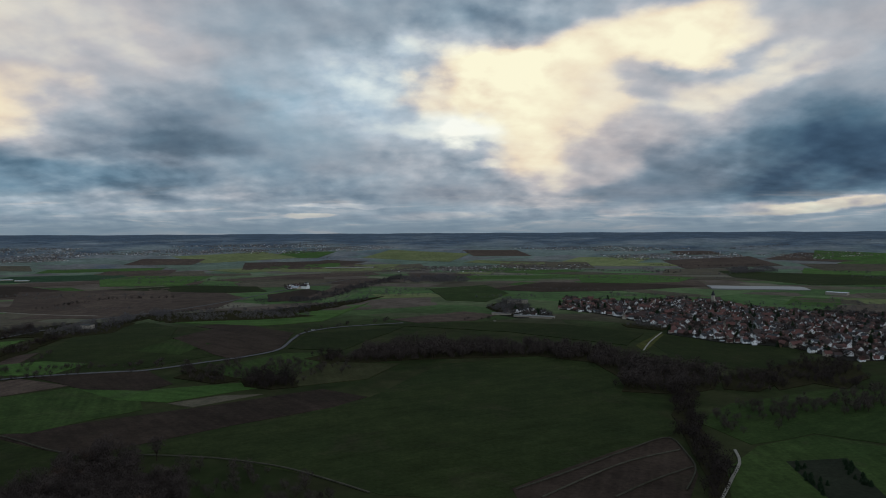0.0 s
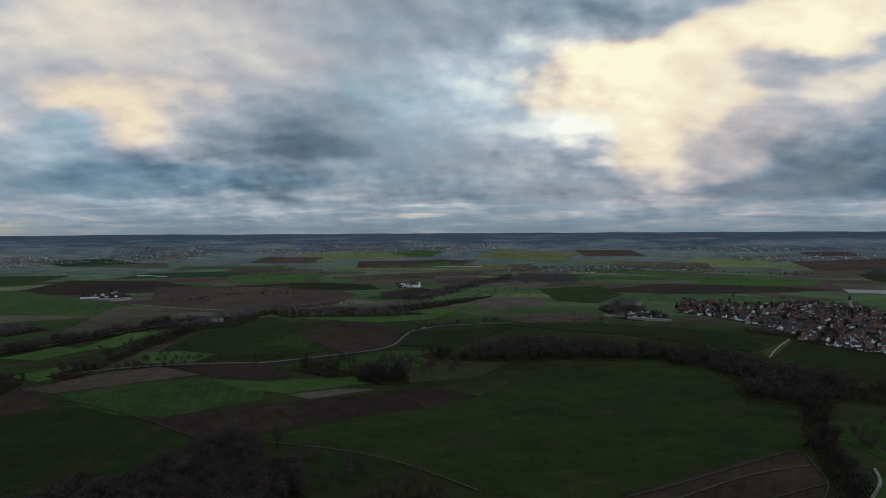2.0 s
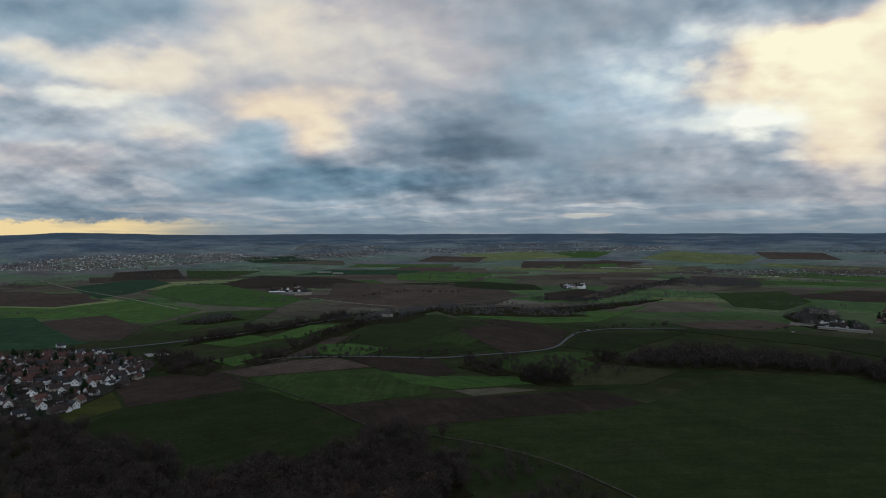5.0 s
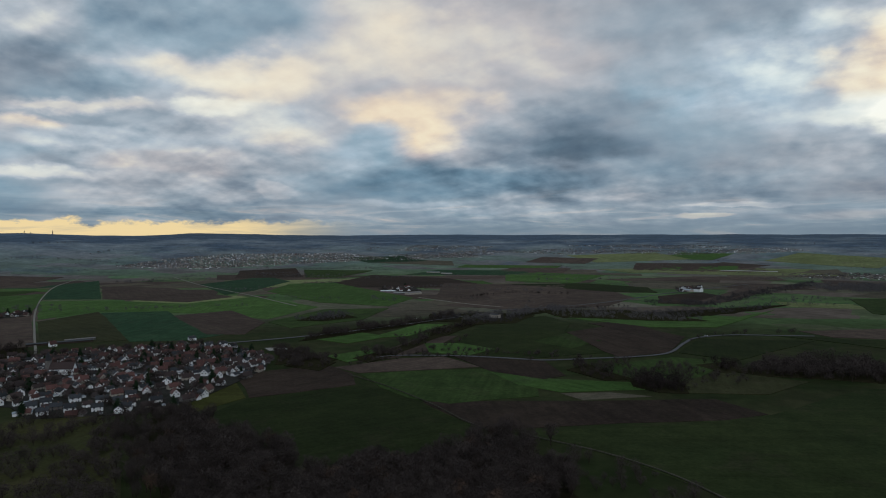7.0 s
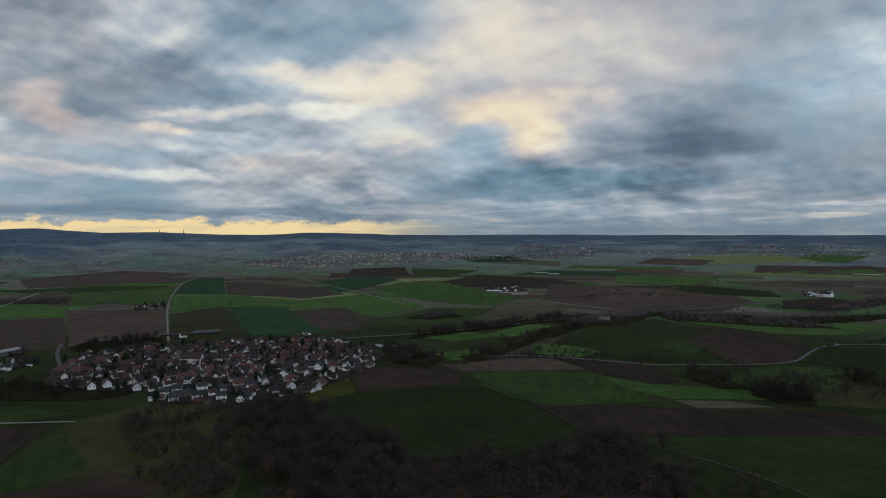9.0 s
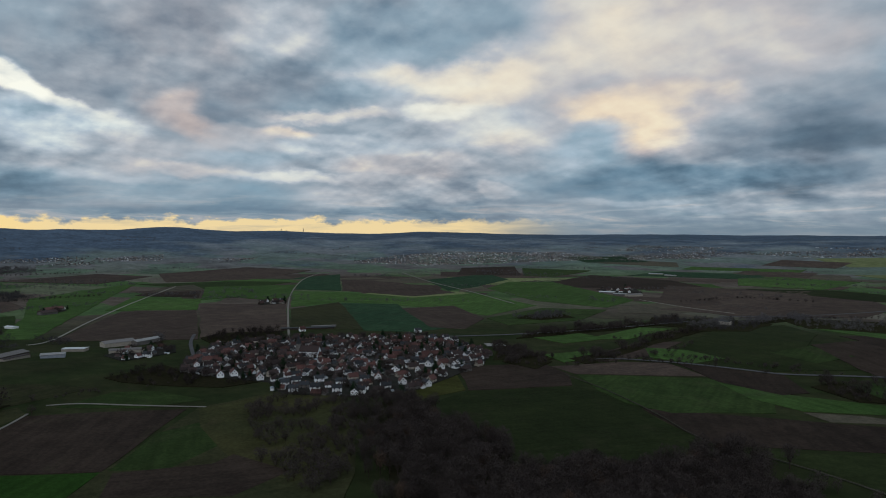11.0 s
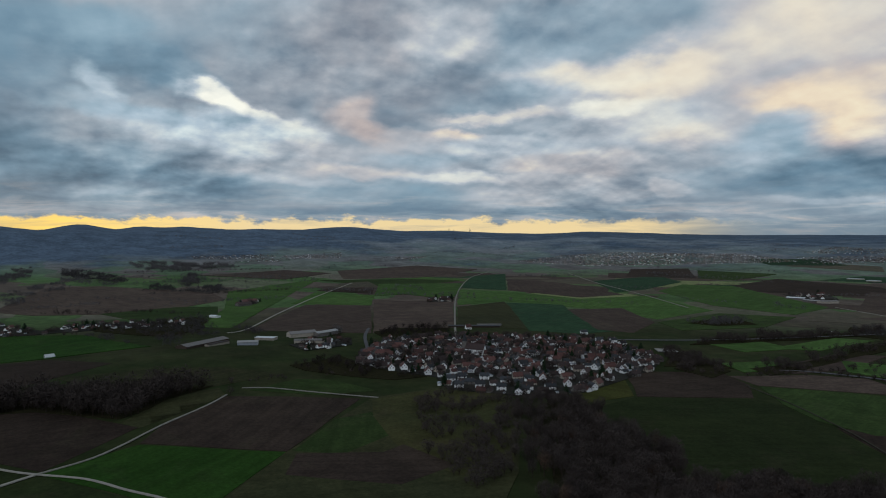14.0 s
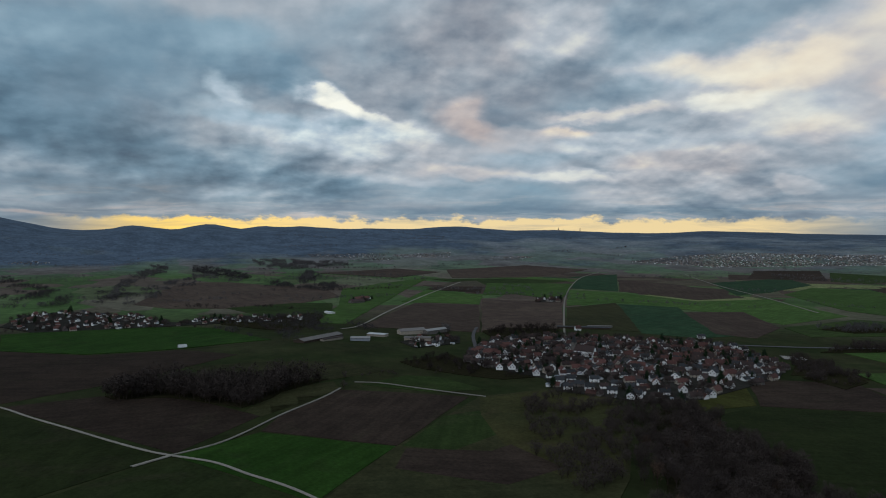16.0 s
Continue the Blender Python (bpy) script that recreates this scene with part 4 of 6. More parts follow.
def bare_tree(seed, twigs, thick, limbs=2, wide=0.27, base=0.24, lobes=9, reach=0.10):
    """A leafless broadleaf of unit height: trunk and forking limbs, and a lumpy crown of fine twigs."""
    rnd = random.Random(seed)
    tv, tf, cv, cf = [], [], [], []
    fork = Vector((rnd.gauss(0, 0.01), rnd.gauss(0, 0.01), base))
    tube(tv, tf, Vector((0, 0, -0.04)), fork, 0.022, 0.016, 4)
    mid, tall = (1 + base) / 2 + 0.02, (1 - base) / 2 * 0.95
    heart = Vector((0, 0, mid))
    clumps = []
    for k in range(lobes):
        a, u = 2.4 * k + rnd.uniform(-0.4, 0.4), -0.75 + 1.6 * (k + 0.5) / lobes
        ring = math.sqrt(max(0.0, 1 - u * u)) * rnd.uniform(0.45, 0.8)
        size = rnd.uniform(0.42, 0.62)
        clumps.append((Vector((math.cos(a) * ring * wide, math.sin(a) * ring * wide, mid + u * tall * 0.72)), size))
    for c, size in clumps:
        if limbs:
            bend = fork.lerp(c, 0.5) + Vector((rnd.gauss(0, 0.02), rnd.gauss(0, 0.02), 0.02))
            tube(tv, tf, fork, bend, 0.011, 0.007, 3)
            tube(tv, tf, bend, c, 0.007, 0.003, 3)
            if limbs > 1:
                for k in range(3):
                    d = Vector((rnd.gauss(0, 1), rnd.gauss(0, 1), rnd.gauss(0.4, 0.8))).normalized()
                    tube(tv, tf, bend.lerp(c, rnd.uniform(0.3, 1)), c + d * wide * size, 0.004, 0.0015, 3)
    for k in range(twigs):
        c, size = clumps[k % lobes]
        away = Vector((rnd.gauss(0, 1), rnd.gauss(0, 1), rnd.gauss(0.15, 1))).normalized()
        r = wide * size * rnd.uniform(0.35, 1.0) ** 0.6
        p = c + Vector((away.x * r, away.y * r, away.z * r * 1.15))
        out = (p - heart).normalized() * 0.5 + away
        out.normalize()
        d = out * 0.35 + Vector((rnd.gauss(0, 0.7), rnd.gauss(0, 0.7), rnd.gauss(0.35, 0.6)))
        d.normalize()
        side = d.cross(out)
        side = (side.normalized() if side.length > 0.05 else d.orthogonal().normalized()) * thick * rnd.uniform(0.6, 1.3)
        long = reach * rnd.uniform(0.6, 1.3)
        s = len(cv)
        cv += [tuple(p + side), tuple(p - side), tuple(p + d * long)]
        cf.append((s, s + 1, s + 2))
    return tv, tf, cv, cf


def spruce(seed, high):
    """A dark conifer: trunk, and tiers of drooping boughs."""
    rnd = random.Random(seed)
    tv, tf, cv, cf = [], [], [], []
    tube(tv, tf, Vector((0, 0, -0.4)), Vector((0, 0, high * 0.95)), high * 0.022, 0.02, 5)
    tiers = 13
    for i in range(tiers):
        t = i / tiers
        z, reach = high * (0.10 + 0.88 * t), high * 0.24 * (1 - t) ** 0.8 + 0.15
        n = 9 if t < 0.6 else 6
        for k in range(n):
            a = 6.283 * (k + rnd.random()) / n
            r = reach * rnd.uniform(0.7, 1.15)
            wide = 0.42
            s = len(cv)
            cv += [(0, 0, z + high * 0.05), (r * 0.6 * math.cos(a - wide), r * 0.6 * math.sin(a - wide), z - r * 0.12), (r * math.cos(a), r * math.sin(a), z - r * 0.38),
                   (r * 0.6 * math.cos(a + wide), r * 0.6 * math.sin(a + wide), z - r * 0.12)]
            cf += [(s, s + 1, s + 2), (s, s + 2, s + 3)]
    return tv, tf, cv, cf


def data_mesh(name, v, f, mat):
    me = bpy.data.meshes.new(name)
    me.from_pydata(v, [], f)
    me.materials.append(mat)
    me.update()
    return me


# standing examples, in unit height, that the woods and single trees are grown from
FAR_KINDS = [bare_tree(20 + i, 54, 0.033, 0, 0.34, 0.12, 6, 0.15) for i in range(6)]
MID_KINDS = [bare_tree(40 + i, 240, 0.019, 1, 0.36, 0.16, 10, 0.11) for i in range(6)]
NEAR_KINDS = [bare_tree(60 + i, 700, 0.0085, 2, 0.30, 0.22, 10, 0.09) for i in range(7)]
SPRUCE_KINDS = [spruce(80 + i, 1.0) for i in range(3)]


def stock(kinds, twig):
    return [(data_mesh("trunk", k[0], k[1], BARK), data_mesh("crown", k[2], k[3], twig)) for k in kinds]


MID_STOCK, NEAR_STOCK, SPRUCE_STOCK = stock(MID_KINDS, TWIG), stock(NEAR_KINDS, TWIG), stock(SPRUCE_KINDS, NEEDLE)
RED_STOCK = stock(NEAR_KINDS[:3], TWIG_RED)
tree_count = 0
POOL = {"near": [], "mid": [], "spruce": []}


def tree(stock_name, x, y, high, wide, label, group):
    """One tree: an empty at its foot with trunk and crown. Past three hundred the rest is gathered into stands."""
    global tree_count
    stock_of = {"near": NEAR_STOCK, "red": RED_STOCK, "mid": MID_STOCK, "spruce": SPRUCE_STOCK}[stock_name]
    k = random.randrange(len(stock_of))
    if tree_count >= 300:
        POOL["near" if stock_name == "red" else stock_name].append((x, y, high, wide, k))
        return None
    tree_count += 1
    root = tagged(new("tree"), label, "tree", group)
    root.matrix_basis = pose(x, y, relief(x, y), 0, 0, random.uniform(0, 360)) @ Matrix.Diagonal((high * wide, high * wide, high, 1))
    for name, me in zip(("trunk", "crown"), stock_of[k]):
        new(name, me).parent = root
    return root


def scatter(poly, gap, rnd, jitter=0.42, ragged=0.0):
    xs, ys = [p[0] for p in poly], [p[1] for p in poly]
    y = min(ys)
    row = 0
    while y < max(ys):
        x = min(xs) + (row % 2) * gap / 2
        while x < max(xs):
            px, py = x + rnd.uniform(-jitter, jitter) * gap, y + rnd.uniform(-jitter, jitter) * gap
            qx, qy = px, py
            if ragged:
                qx += ragged * noise.noise((px / 26, py / 26, 4.0))
                qy += ragged * noise.noise((px / 26, py / 26, 8.0))
            if inside(poly, qx, qy):
                yield px, py
            x += gap
        y += gap * 0.87
        row += 1


def grow_stuff(name, label, placed, kinds, bark, twig):
    """Many trees in one mesh: placed holds (x, y, height, width, kind)."""
    vs, fs, ms, base = [], [], [], 0
    for x, y, high, wide, k in placed:
        tv, tf, cv, cf = kinds[k]
        turn = random.uniform(0, 6.283)
        c, s = math.cos(turn), math.sin(turn)
        z0 = relief(x, y)
        for pts, fcs, m in ((tv, tf, 0), (cv, cf, 1)):
            a = np.array(pts) * (high * wide, high * wide, high)
            vs.append(np.stack([x + a[:, 0] * c - a[:, 1] * s, y + a[:, 0] * s + a[:, 1] * c, z0 + a[:, 2]], 1))
            fs += [tuple(i + base for i in f) for f in fcs]
            ms += [m] * len(fcs)
            base += len(pts)
    me = bpy.data.meshes.new(name)
    me.from_pydata(np.concatenate(vs).tolist(), [], fs)
    me.materials.append(bark)
    me.materials.append(twig)
    me.polygons.foreach_set("material_index", ms)
    me.update()
    return tagged(new(name, me), label, "woodland", kind="stuff")


wood_seed = 0


def far_out(poly):
    return math.hypot(*poly[0]) > 1400


def wood(kind, high, gap, poly):
    global wood_seed
    wood_seed += 1
    rnd = random.Random(500 + wood_seed)
    spots = list(scatter(poly, gap, rnd, 0.42, 34.0 if kind == "nearwood" else 14.0))
    far = math.hypot(*poly[0])
    if gap >= 12 or far_out(poly):
        spots = [(x, y) for x, y in scatter(poly, 6.5, rnd, 0.45, 20.0) if noise.noise((x / 60, y / 38, 7.0)) > (0.16 if gap >= 12 else -0.02)]
    elif kind == "broadleaf" and high <= 10:
        spots = [(x, y) for x, y in spots if noise.noise((x / 30, y / 30, 5.0)) > -0.10]
    if not spots:
        return
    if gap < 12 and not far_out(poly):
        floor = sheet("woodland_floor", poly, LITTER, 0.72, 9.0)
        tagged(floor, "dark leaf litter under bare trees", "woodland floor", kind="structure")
    if kind == "nearwood":
        spots.sort(key=lambda p: -math.hypot(*p))
        for x, y in spots:
            red = rnd.random() < 0.14
            high_here = high * rnd.uniform(0.7, 1.15)
            if rnd.random() < 0.33:
                tree("red" if red else "near", x, y, high_here, rnd.uniform(0.85, 1.2), "leafless tree with reddish brown twigs in the near wood" if red else "leafless dark brown tree in the near wood", "trees of the near wood")
            else:
                POOL["near"].append((x, y, high_here, rnd.uniform(0.85, 1.2), rnd.randrange(len(NEAR_KINDS))))
    else:
        kinds = MID_KINDS if far < 950 else FAR_KINDS
        placed = [(x, y, high * rnd.uniform(0.45, 1.2) * (1 + 0.5 * noise.noise((x / 22, y / 22, 1.0))), rnd.uniform(0.9, 1.35), rnd.randrange(len(kinds))) for x, y in spots]
        grow_stuff("woodland", "belt of bare dark brown trees and scrub", placed, kinds, BARK, TWIG if far < 950 else TWIG_HAZED)


def orchard(high, gap, poly):
    global wood_seed
    wood_seed += 1
    rnd = random.Random(500 + wood_seed)
    for x, y in scatter(poly, gap, rnd, 0.3):
        if rnd.random() < 0.78 and noise.noise((x / 26, y / 26, 2.0)) > -0.08:
            if gap < 5:
                tree("spruce", x, y, high * rnd.uniform(0.6, 1.2), 1.3, "small dark conifer in a plantation", "plantation conifers")
            else:
                tree("mid", x, y, high * rnd.uniform(0.6, 1.4), rnd.uniform(1.0, 1.4), "bare fruit tree in a meadow orchard", "orchard trees")


def tree_line(a, b, high, gap=7.0):
    """A thin row of hedge trees far out."""
    rnd = random.Random(int(a[0] * 7 + a[1] * 13))
    n = max(3, int(math.hypot(b[0] - a[0], b[1] - a[1]) / gap))
    placed = []
    for k in range(n):
        t = (k + rnd.random()) / n
        if rnd.random() < 0.8:
            x, y = a[0] + (b[0] - a[0]) * t + rnd.gauss(0, 4), a[1] + (b[1] - a[1]) * t + rnd.gauss(0, 4)
            placed.append((x, y, high * rnd.uniform(0.4, 1.15), rnd.uniform(1.0, 1.5), rnd.randrange(6)))
    return placed


# woods and tree belts
wood("nearwood", 15, 7.5, [(-461, 312), (-444, 337), (-379, 313), (-327, 309), (-247, 275), (-223, 325), (-213, 370), (-216, 412), (-196, 405), (-165, 370), (-122, 327), (-171, 239), (-223, 175), (-288, 204), (-363, 248)])
wood("nearwood", 14, 7.5, [(-251, 272), (-228, 319), (-207, 344), (-173, 365), (-134, 338), (-109, 275), (-151, 241), (-219, 221)])
wood("nearwood", 11, 9, [(-113, 292), (-95, 326), (-61, 344), (-45, 313), (-64, 278), (-96, 268)])
wood("broadleaf", 13, 7.8, [(-113, 727), (-83, 793), (-18, 856), (81, 840), (176, 795), (221, 723), (264, 652), (238, 596), (204, 575), (155, 588), (168, 647), (160, 723), (106, 765), (9, 751), (-87, 720)])
wood("broadleaf", 11, 6.7, [(-190, 630), (-186, 654), (-144, 646), (-130, 604), (-152, 594), (-178, 603)])
wood("broadleaf", 11, 6.7, [(196, 571), (216, 579), (182, 494), (171, 428), (158, 372), (138, 332), (131, 332), (146, 372), (155, 422), (166, 472)])
wood("broadleaf", 17, 6.2, [(-617, -109), (-638, -61), (-611, -13), (-625, 35), (-624, 76), (-590, 33), (-572, 23), (-551, 1), (-567, -21), (-597, -57), (-605, -101)])
wood("broadleaf", 10, 6.7, [(-615, 632), (-634, 703), (-613, 784), (-592, 871), (-590, 969), (-558, 916), (-567, 822), (-585, 748), (-600, 666)])
wood("broadleaf", 10, 6.7, [(-542, 892), (-524, 993), (-484, 1152), (-458, 1143), (-478, 935), (-510, 852)])
wood("broadleaf", 9, 6.7, [(-590, 594), (-490, 562), (-495, 507), (-520, 524), (-530, 509), (-590, 575)])
wood("broadleaf", 9, 6.7, [(-764, 782), (-786, 858), (-747, 882), (-705, 860), (-718, 796)])
wood("broadleaf", 9, 7.8, [(-450, 567), (-480, 576), (-476, 659), (-490, 794), (-471, 786), (-454, 638)])
wood("broadleaf", 9, 7.8, [(-382, 1351), (-285, 1421), (-233, 1669), (-128, 2123), (-119, 1977), (-214, 1534), (-256, 1322), (-342, 1280)])
wood("broadleaf", 8, 7.8, [(-255, 637), (-247, 675), (-202, 642), (-184, 633), (-208, 614)])
wood("broadleaf", 8, 9.0, [(-152, 736), (-128, 775), (-103, 746), (-118, 711)])
wood("broadleaf", 9, 7.8, [(309, 666), (382, 719), (428, 716), (402, 637), (355, 594), (338, 616), (294, 591)])
wood("broadleaf", 9, 7.8, [(265, 647), (309, 666), (307, 617), (272, 585), (247, 596)])
wood("broadleaf", 10, 7.8, [(266, 1011), (347, 1066), (342, 985), (304, 945), (267, 982)])
wood("broadleaf", 10, 7.8, [(78, 1238), (133, 1379), (160, 1234), (177, 1083), (108, 1121)])
wood("broadleaf", 9, 7.8, [(640, 1171), (701, 1072), (620, 948), (588, 984)])
wood("broadleaf", 7, 12.5, [(-1038, 38), (-1120, 103), (-1018, 147), (-921, 191), (-897, 117), (-898, 60)])
wood("broadleaf", 9, 9.0, [(-878, 317), (-902, 358), (-869, 428), (-820, 409), (-825, 312)])
wood("broadleaf", 11, 9.0, [(-932, 271), (-923, 284), (-864, 266), (-871, 254)])
wood("broadleaf", 8, 9.0, [(-682, 157), (-717, 222), (-666, 229), (-594, 269), (-593, 235), (-658, 166)])
wood("broadleaf", 7, 13, [(-1710, 53), (-1734, 138), (-1687, 221), (-1584, 273), (-1562, 195), (-1583, 68)])
wood("broadleaf", 7, 13, [(-2651, 131), (-2698, 337), (-2477, 359), (-2471, 167)])
wood("broadleaf", 7, 12.5, [(-1024, -37), (-911, 81), (-836, 102), (-832, 34), (-926, -19)])
wood("broadleaf", 8, 17, [(-2260, -673), (-1617, -355), (-1582, -195), (-1322, -219), (-1351, -351), (-1337, -399)])
wood("broadleaf", 8, 13, [(-2355, -153), (-2206, -12), (-1856, 47), (-1877, -38), (-2083, -136)])
wood("broadleaf", 8, 15, [(-1331, -257), (-1916, -181), (-2074, -105), (-1714, -112), (-1358, -177)])
wood("broadleaf", 11, 9.0, [(951, 2302), (1128, 2352), (1063, 2141), (905, 2105)])
wood("broadleaf", 11, 9.0, [(-138, 1964), (27, 2072), (85, 1834), (-66, 1788)])
wood("broadleaf", 8, 9.0, [(-555, 918), (-513, 968), (-462, 1016), (-435, 891), (-507, 837)])
wood("broadleaf", 8, 9.0, [(-626, 955), (-576, 978), (-562, 1029), (-528, 872), (-571, 871)])
wood("broadleaf", 8, 9.0, [(-507, 1115), (-366, 1202), (-210, 1119), (-279, 1063), (-408, 1009)])
wood("broadleaf", 8, 9.0, [(-342, 1156), (-189, 1378), (-127, 1454), (-162, 1344), (-265, 1115)])
wood("broadleaf", 8, 9.0, [(-535, 563), (-482, 551), (-467, 509), (-517, 510)])
wood("broadleaf", 8, 9.0, [(-512, 781), (-507, 837), (-481, 853), (-473, 803), (-485, 739)])
wood("broadleaf", 11, 7.5, [(-2566, -161), (-2449, -65), (-2031, 27), (-1877, 20), (-2059, -55), (-2316, -146)])
wood("broadleaf", 11, 8, [(-2749, 37), (-2819, 155), (-2689, 254), (-2699, 364), (-2531, 401), (-2438, 244), (-2469, 108)])
wood("broadleaf", 14, 7, [(-2133, 177), (-2227, 223), (-1869, 203), (-1691, 159), (-1754, 140)])
wood("broadleaf", 9, 8, [(-1862, 71), (-1715, 152), (-1764, 248), (-1607, 231), (-1586, 149), (-1688, 74)])
wood("broadleaf", 11, 7, [(-1456, -254), (-2027, -300), (-2537, -300), (-2679, -264), (-2261, -223), (-2097, -269), (-1680, -253), (-1453, -240)])
wood("broadleaf", 8, 7.5, [(-1118, -42), (-1098, 12), (-1117, 61), (-1155, 115), (-1121, 128), (-1020, 114), (-943, 62), (-986, 21), (-1052, -28)])
# orchards
orchard(7.5, 6.5, [(-503, 216), (-530, 272), (-471, 319), (-324, 220), (-317, 173), (-377, 171)])
orchard(7.5, 8, [(199, 511), (296, 574), (385, 593), (375, 536), (306, 512), (240, 467), (193, 456)])
orchard(7, 11, [(-246, 644), (-167, 707), (-113, 747), (-86, 685), (-142, 600)])
orchard(6, 10, [(-272, 671), (-218, 715), (-136, 725), (-170, 665), (-244, 641)])
orchard(7, 11, [(-155, 392), (-102, 384), (-64, 360), (-75, 325), (-128, 323)])
orchard(3.5, 4.5, [(204, 399), (244, 407), (224, 331), (200, 313), (197, 353)])


rows_of_trees = []


def hedge(high, points):
    """Shrubs and small trees along a field border."""
    rnd = random.Random(int(points[0][0]) * 3 + int(points[0][1]))
    for a, b in zip(points, points[1:]):
        n = max(2, int(math.hypot(b[0] - a[0], b[1] - a[1]) / 5))
        for k in range(n):
            t = (k + rnd.random()) / n
            if rnd.random() < 0.7:
                POOL["mid"].append((a[0] + (b[0] - a[0]) * t + rnd.gauss(0, 2.5), a[1] + (b[1] - a[1]) * t + rnd.gauss(0, 2.5), high * rnd.uniform(0.35, 1.5), rnd.uniform(1.1, 1.7), rnd.randrange(6)))


def pond(poly):
    tagged(sheet("pond", poly, WATER, 0.8), "small pond that mirrors the evening sky", "pond", kind="structure")


hedge(5, [(-595, 737), (-572, 816), (-553, 923)])
hedge(4, [(-460, 544), (-432, 598), (-383, 650)])
hedge(5, [(-469, 605), (-408, 628), (-350, 650)])
hedge(4, [(-319, 656), (-295, 673), (-248, 713)])
hedge(5, [(-193, 871), (-188, 936), (-141, 1014)])
hedge(5, [(-546, 1016), (-471, 1123), (-407, 1228), (-376, 1291)])
hedge(5, [(-434, 660), (-373, 670), (-322, 682), (-264, 695)])
hedge(5, [(-136, 725), (-105, 761), (-54, 759)])
hedge(6, [(-108, 1041), (-76, 1069)])
hedge(5, [(32, 1083), (86, 1082)])
hedge(6, [(-976, 30), (-922, 61), (-951, 99)])
hedge(5, [(-1568, 185), (-1596, 253), (-1599, 369)])
hedge(5, [(-1056, -316), (-1059, -233), (-1044, -129), (-1024, -37)])
hedge(6, [(-1301, -123), (-1263, 32), (-1253, 71)])
hedge(5, [(-1226, 70), (-1209, 127)])
hedge(4, [(-629, 87), (-629, 141), (-638, 229)])
hedge(6, [(-592, 77), (-586, 87)])
hedge(5, [(-530, 710), (-496, 802), (-473, 897)])
hedge(5, [(-432, 636), (-423, 684), (-436, 740)])
hedge(4, [(-402, 672), (-345, 676), (-282, 706)])
hedge(5, [(-256, 652), (-236, 677), (-195, 671)])
hedge(5, [(768, 2519), (946, 2438), (1145, 2429)])
hedge(5, [(426, 2369), (643, 2231), (751, 2167)])
hedge(5, [(-735, 1218), (-701, 1411), (-579, 1442)])
hedge(5, [(-2429, 25), (-2439, 256), (-2431, 542)])
pond([(-614, 574), (-597, 589), (-581, 581), (-595, 563)])

# hedges, copses and tree rows scattered over the far plain
picker = random.Random(77)
for k in range(150):
    bearing_of = radians(picker.uniform(-36, 112))
    r = 1350 + 2400 * picker.random() ** 1.3
    x, y = -math.sin(bearing_of) * r, math.cos(bearing_of) * r
    turn = bearing_of + radians(picker.gauss(0, 22))
    half = picker.uniform(20, 130) * (0.6 + r / 3000)
    rows_of_trees += tree_line((x - half * math.cos(turn), y - half * math.sin(turn)), (x + half * math.cos(turn), y + half * math.sin(turn)), picker.uniform(6, 12), 6.0)
# ---- houses ----
def part(name, bm, material, parent, label=""):
    me = bpy.data.meshes.new(name)
    bm.to_mesh(me)
    bm.free()
    me.materials.append(material)
    ob = new(name, me)
    ob.parent = parent
    return tagged(ob, label) if label else ob


def block(x0, y0, z0, x1, y1, z1, bm=None):
    bm = bm or bmesh.new()
    v = [bm.verts.new(c) for c in ((x0, y0, z0), (x1, y0, z0), (x1, y1, z0), (x0, y1, z0), (x0, y0, z1), (x1, y0, z1), (x1, y1, z1), (x0, y1, z1))]
    for f in ((3, 2, 1, 0), (4, 5, 6, 7), (0, 1, 5, 4), (1, 2, 6, 5), (2, 3, 7, 6), (3, 0, 4, 7)):
        bm.faces.new([v[i] for i in f])
    return bm


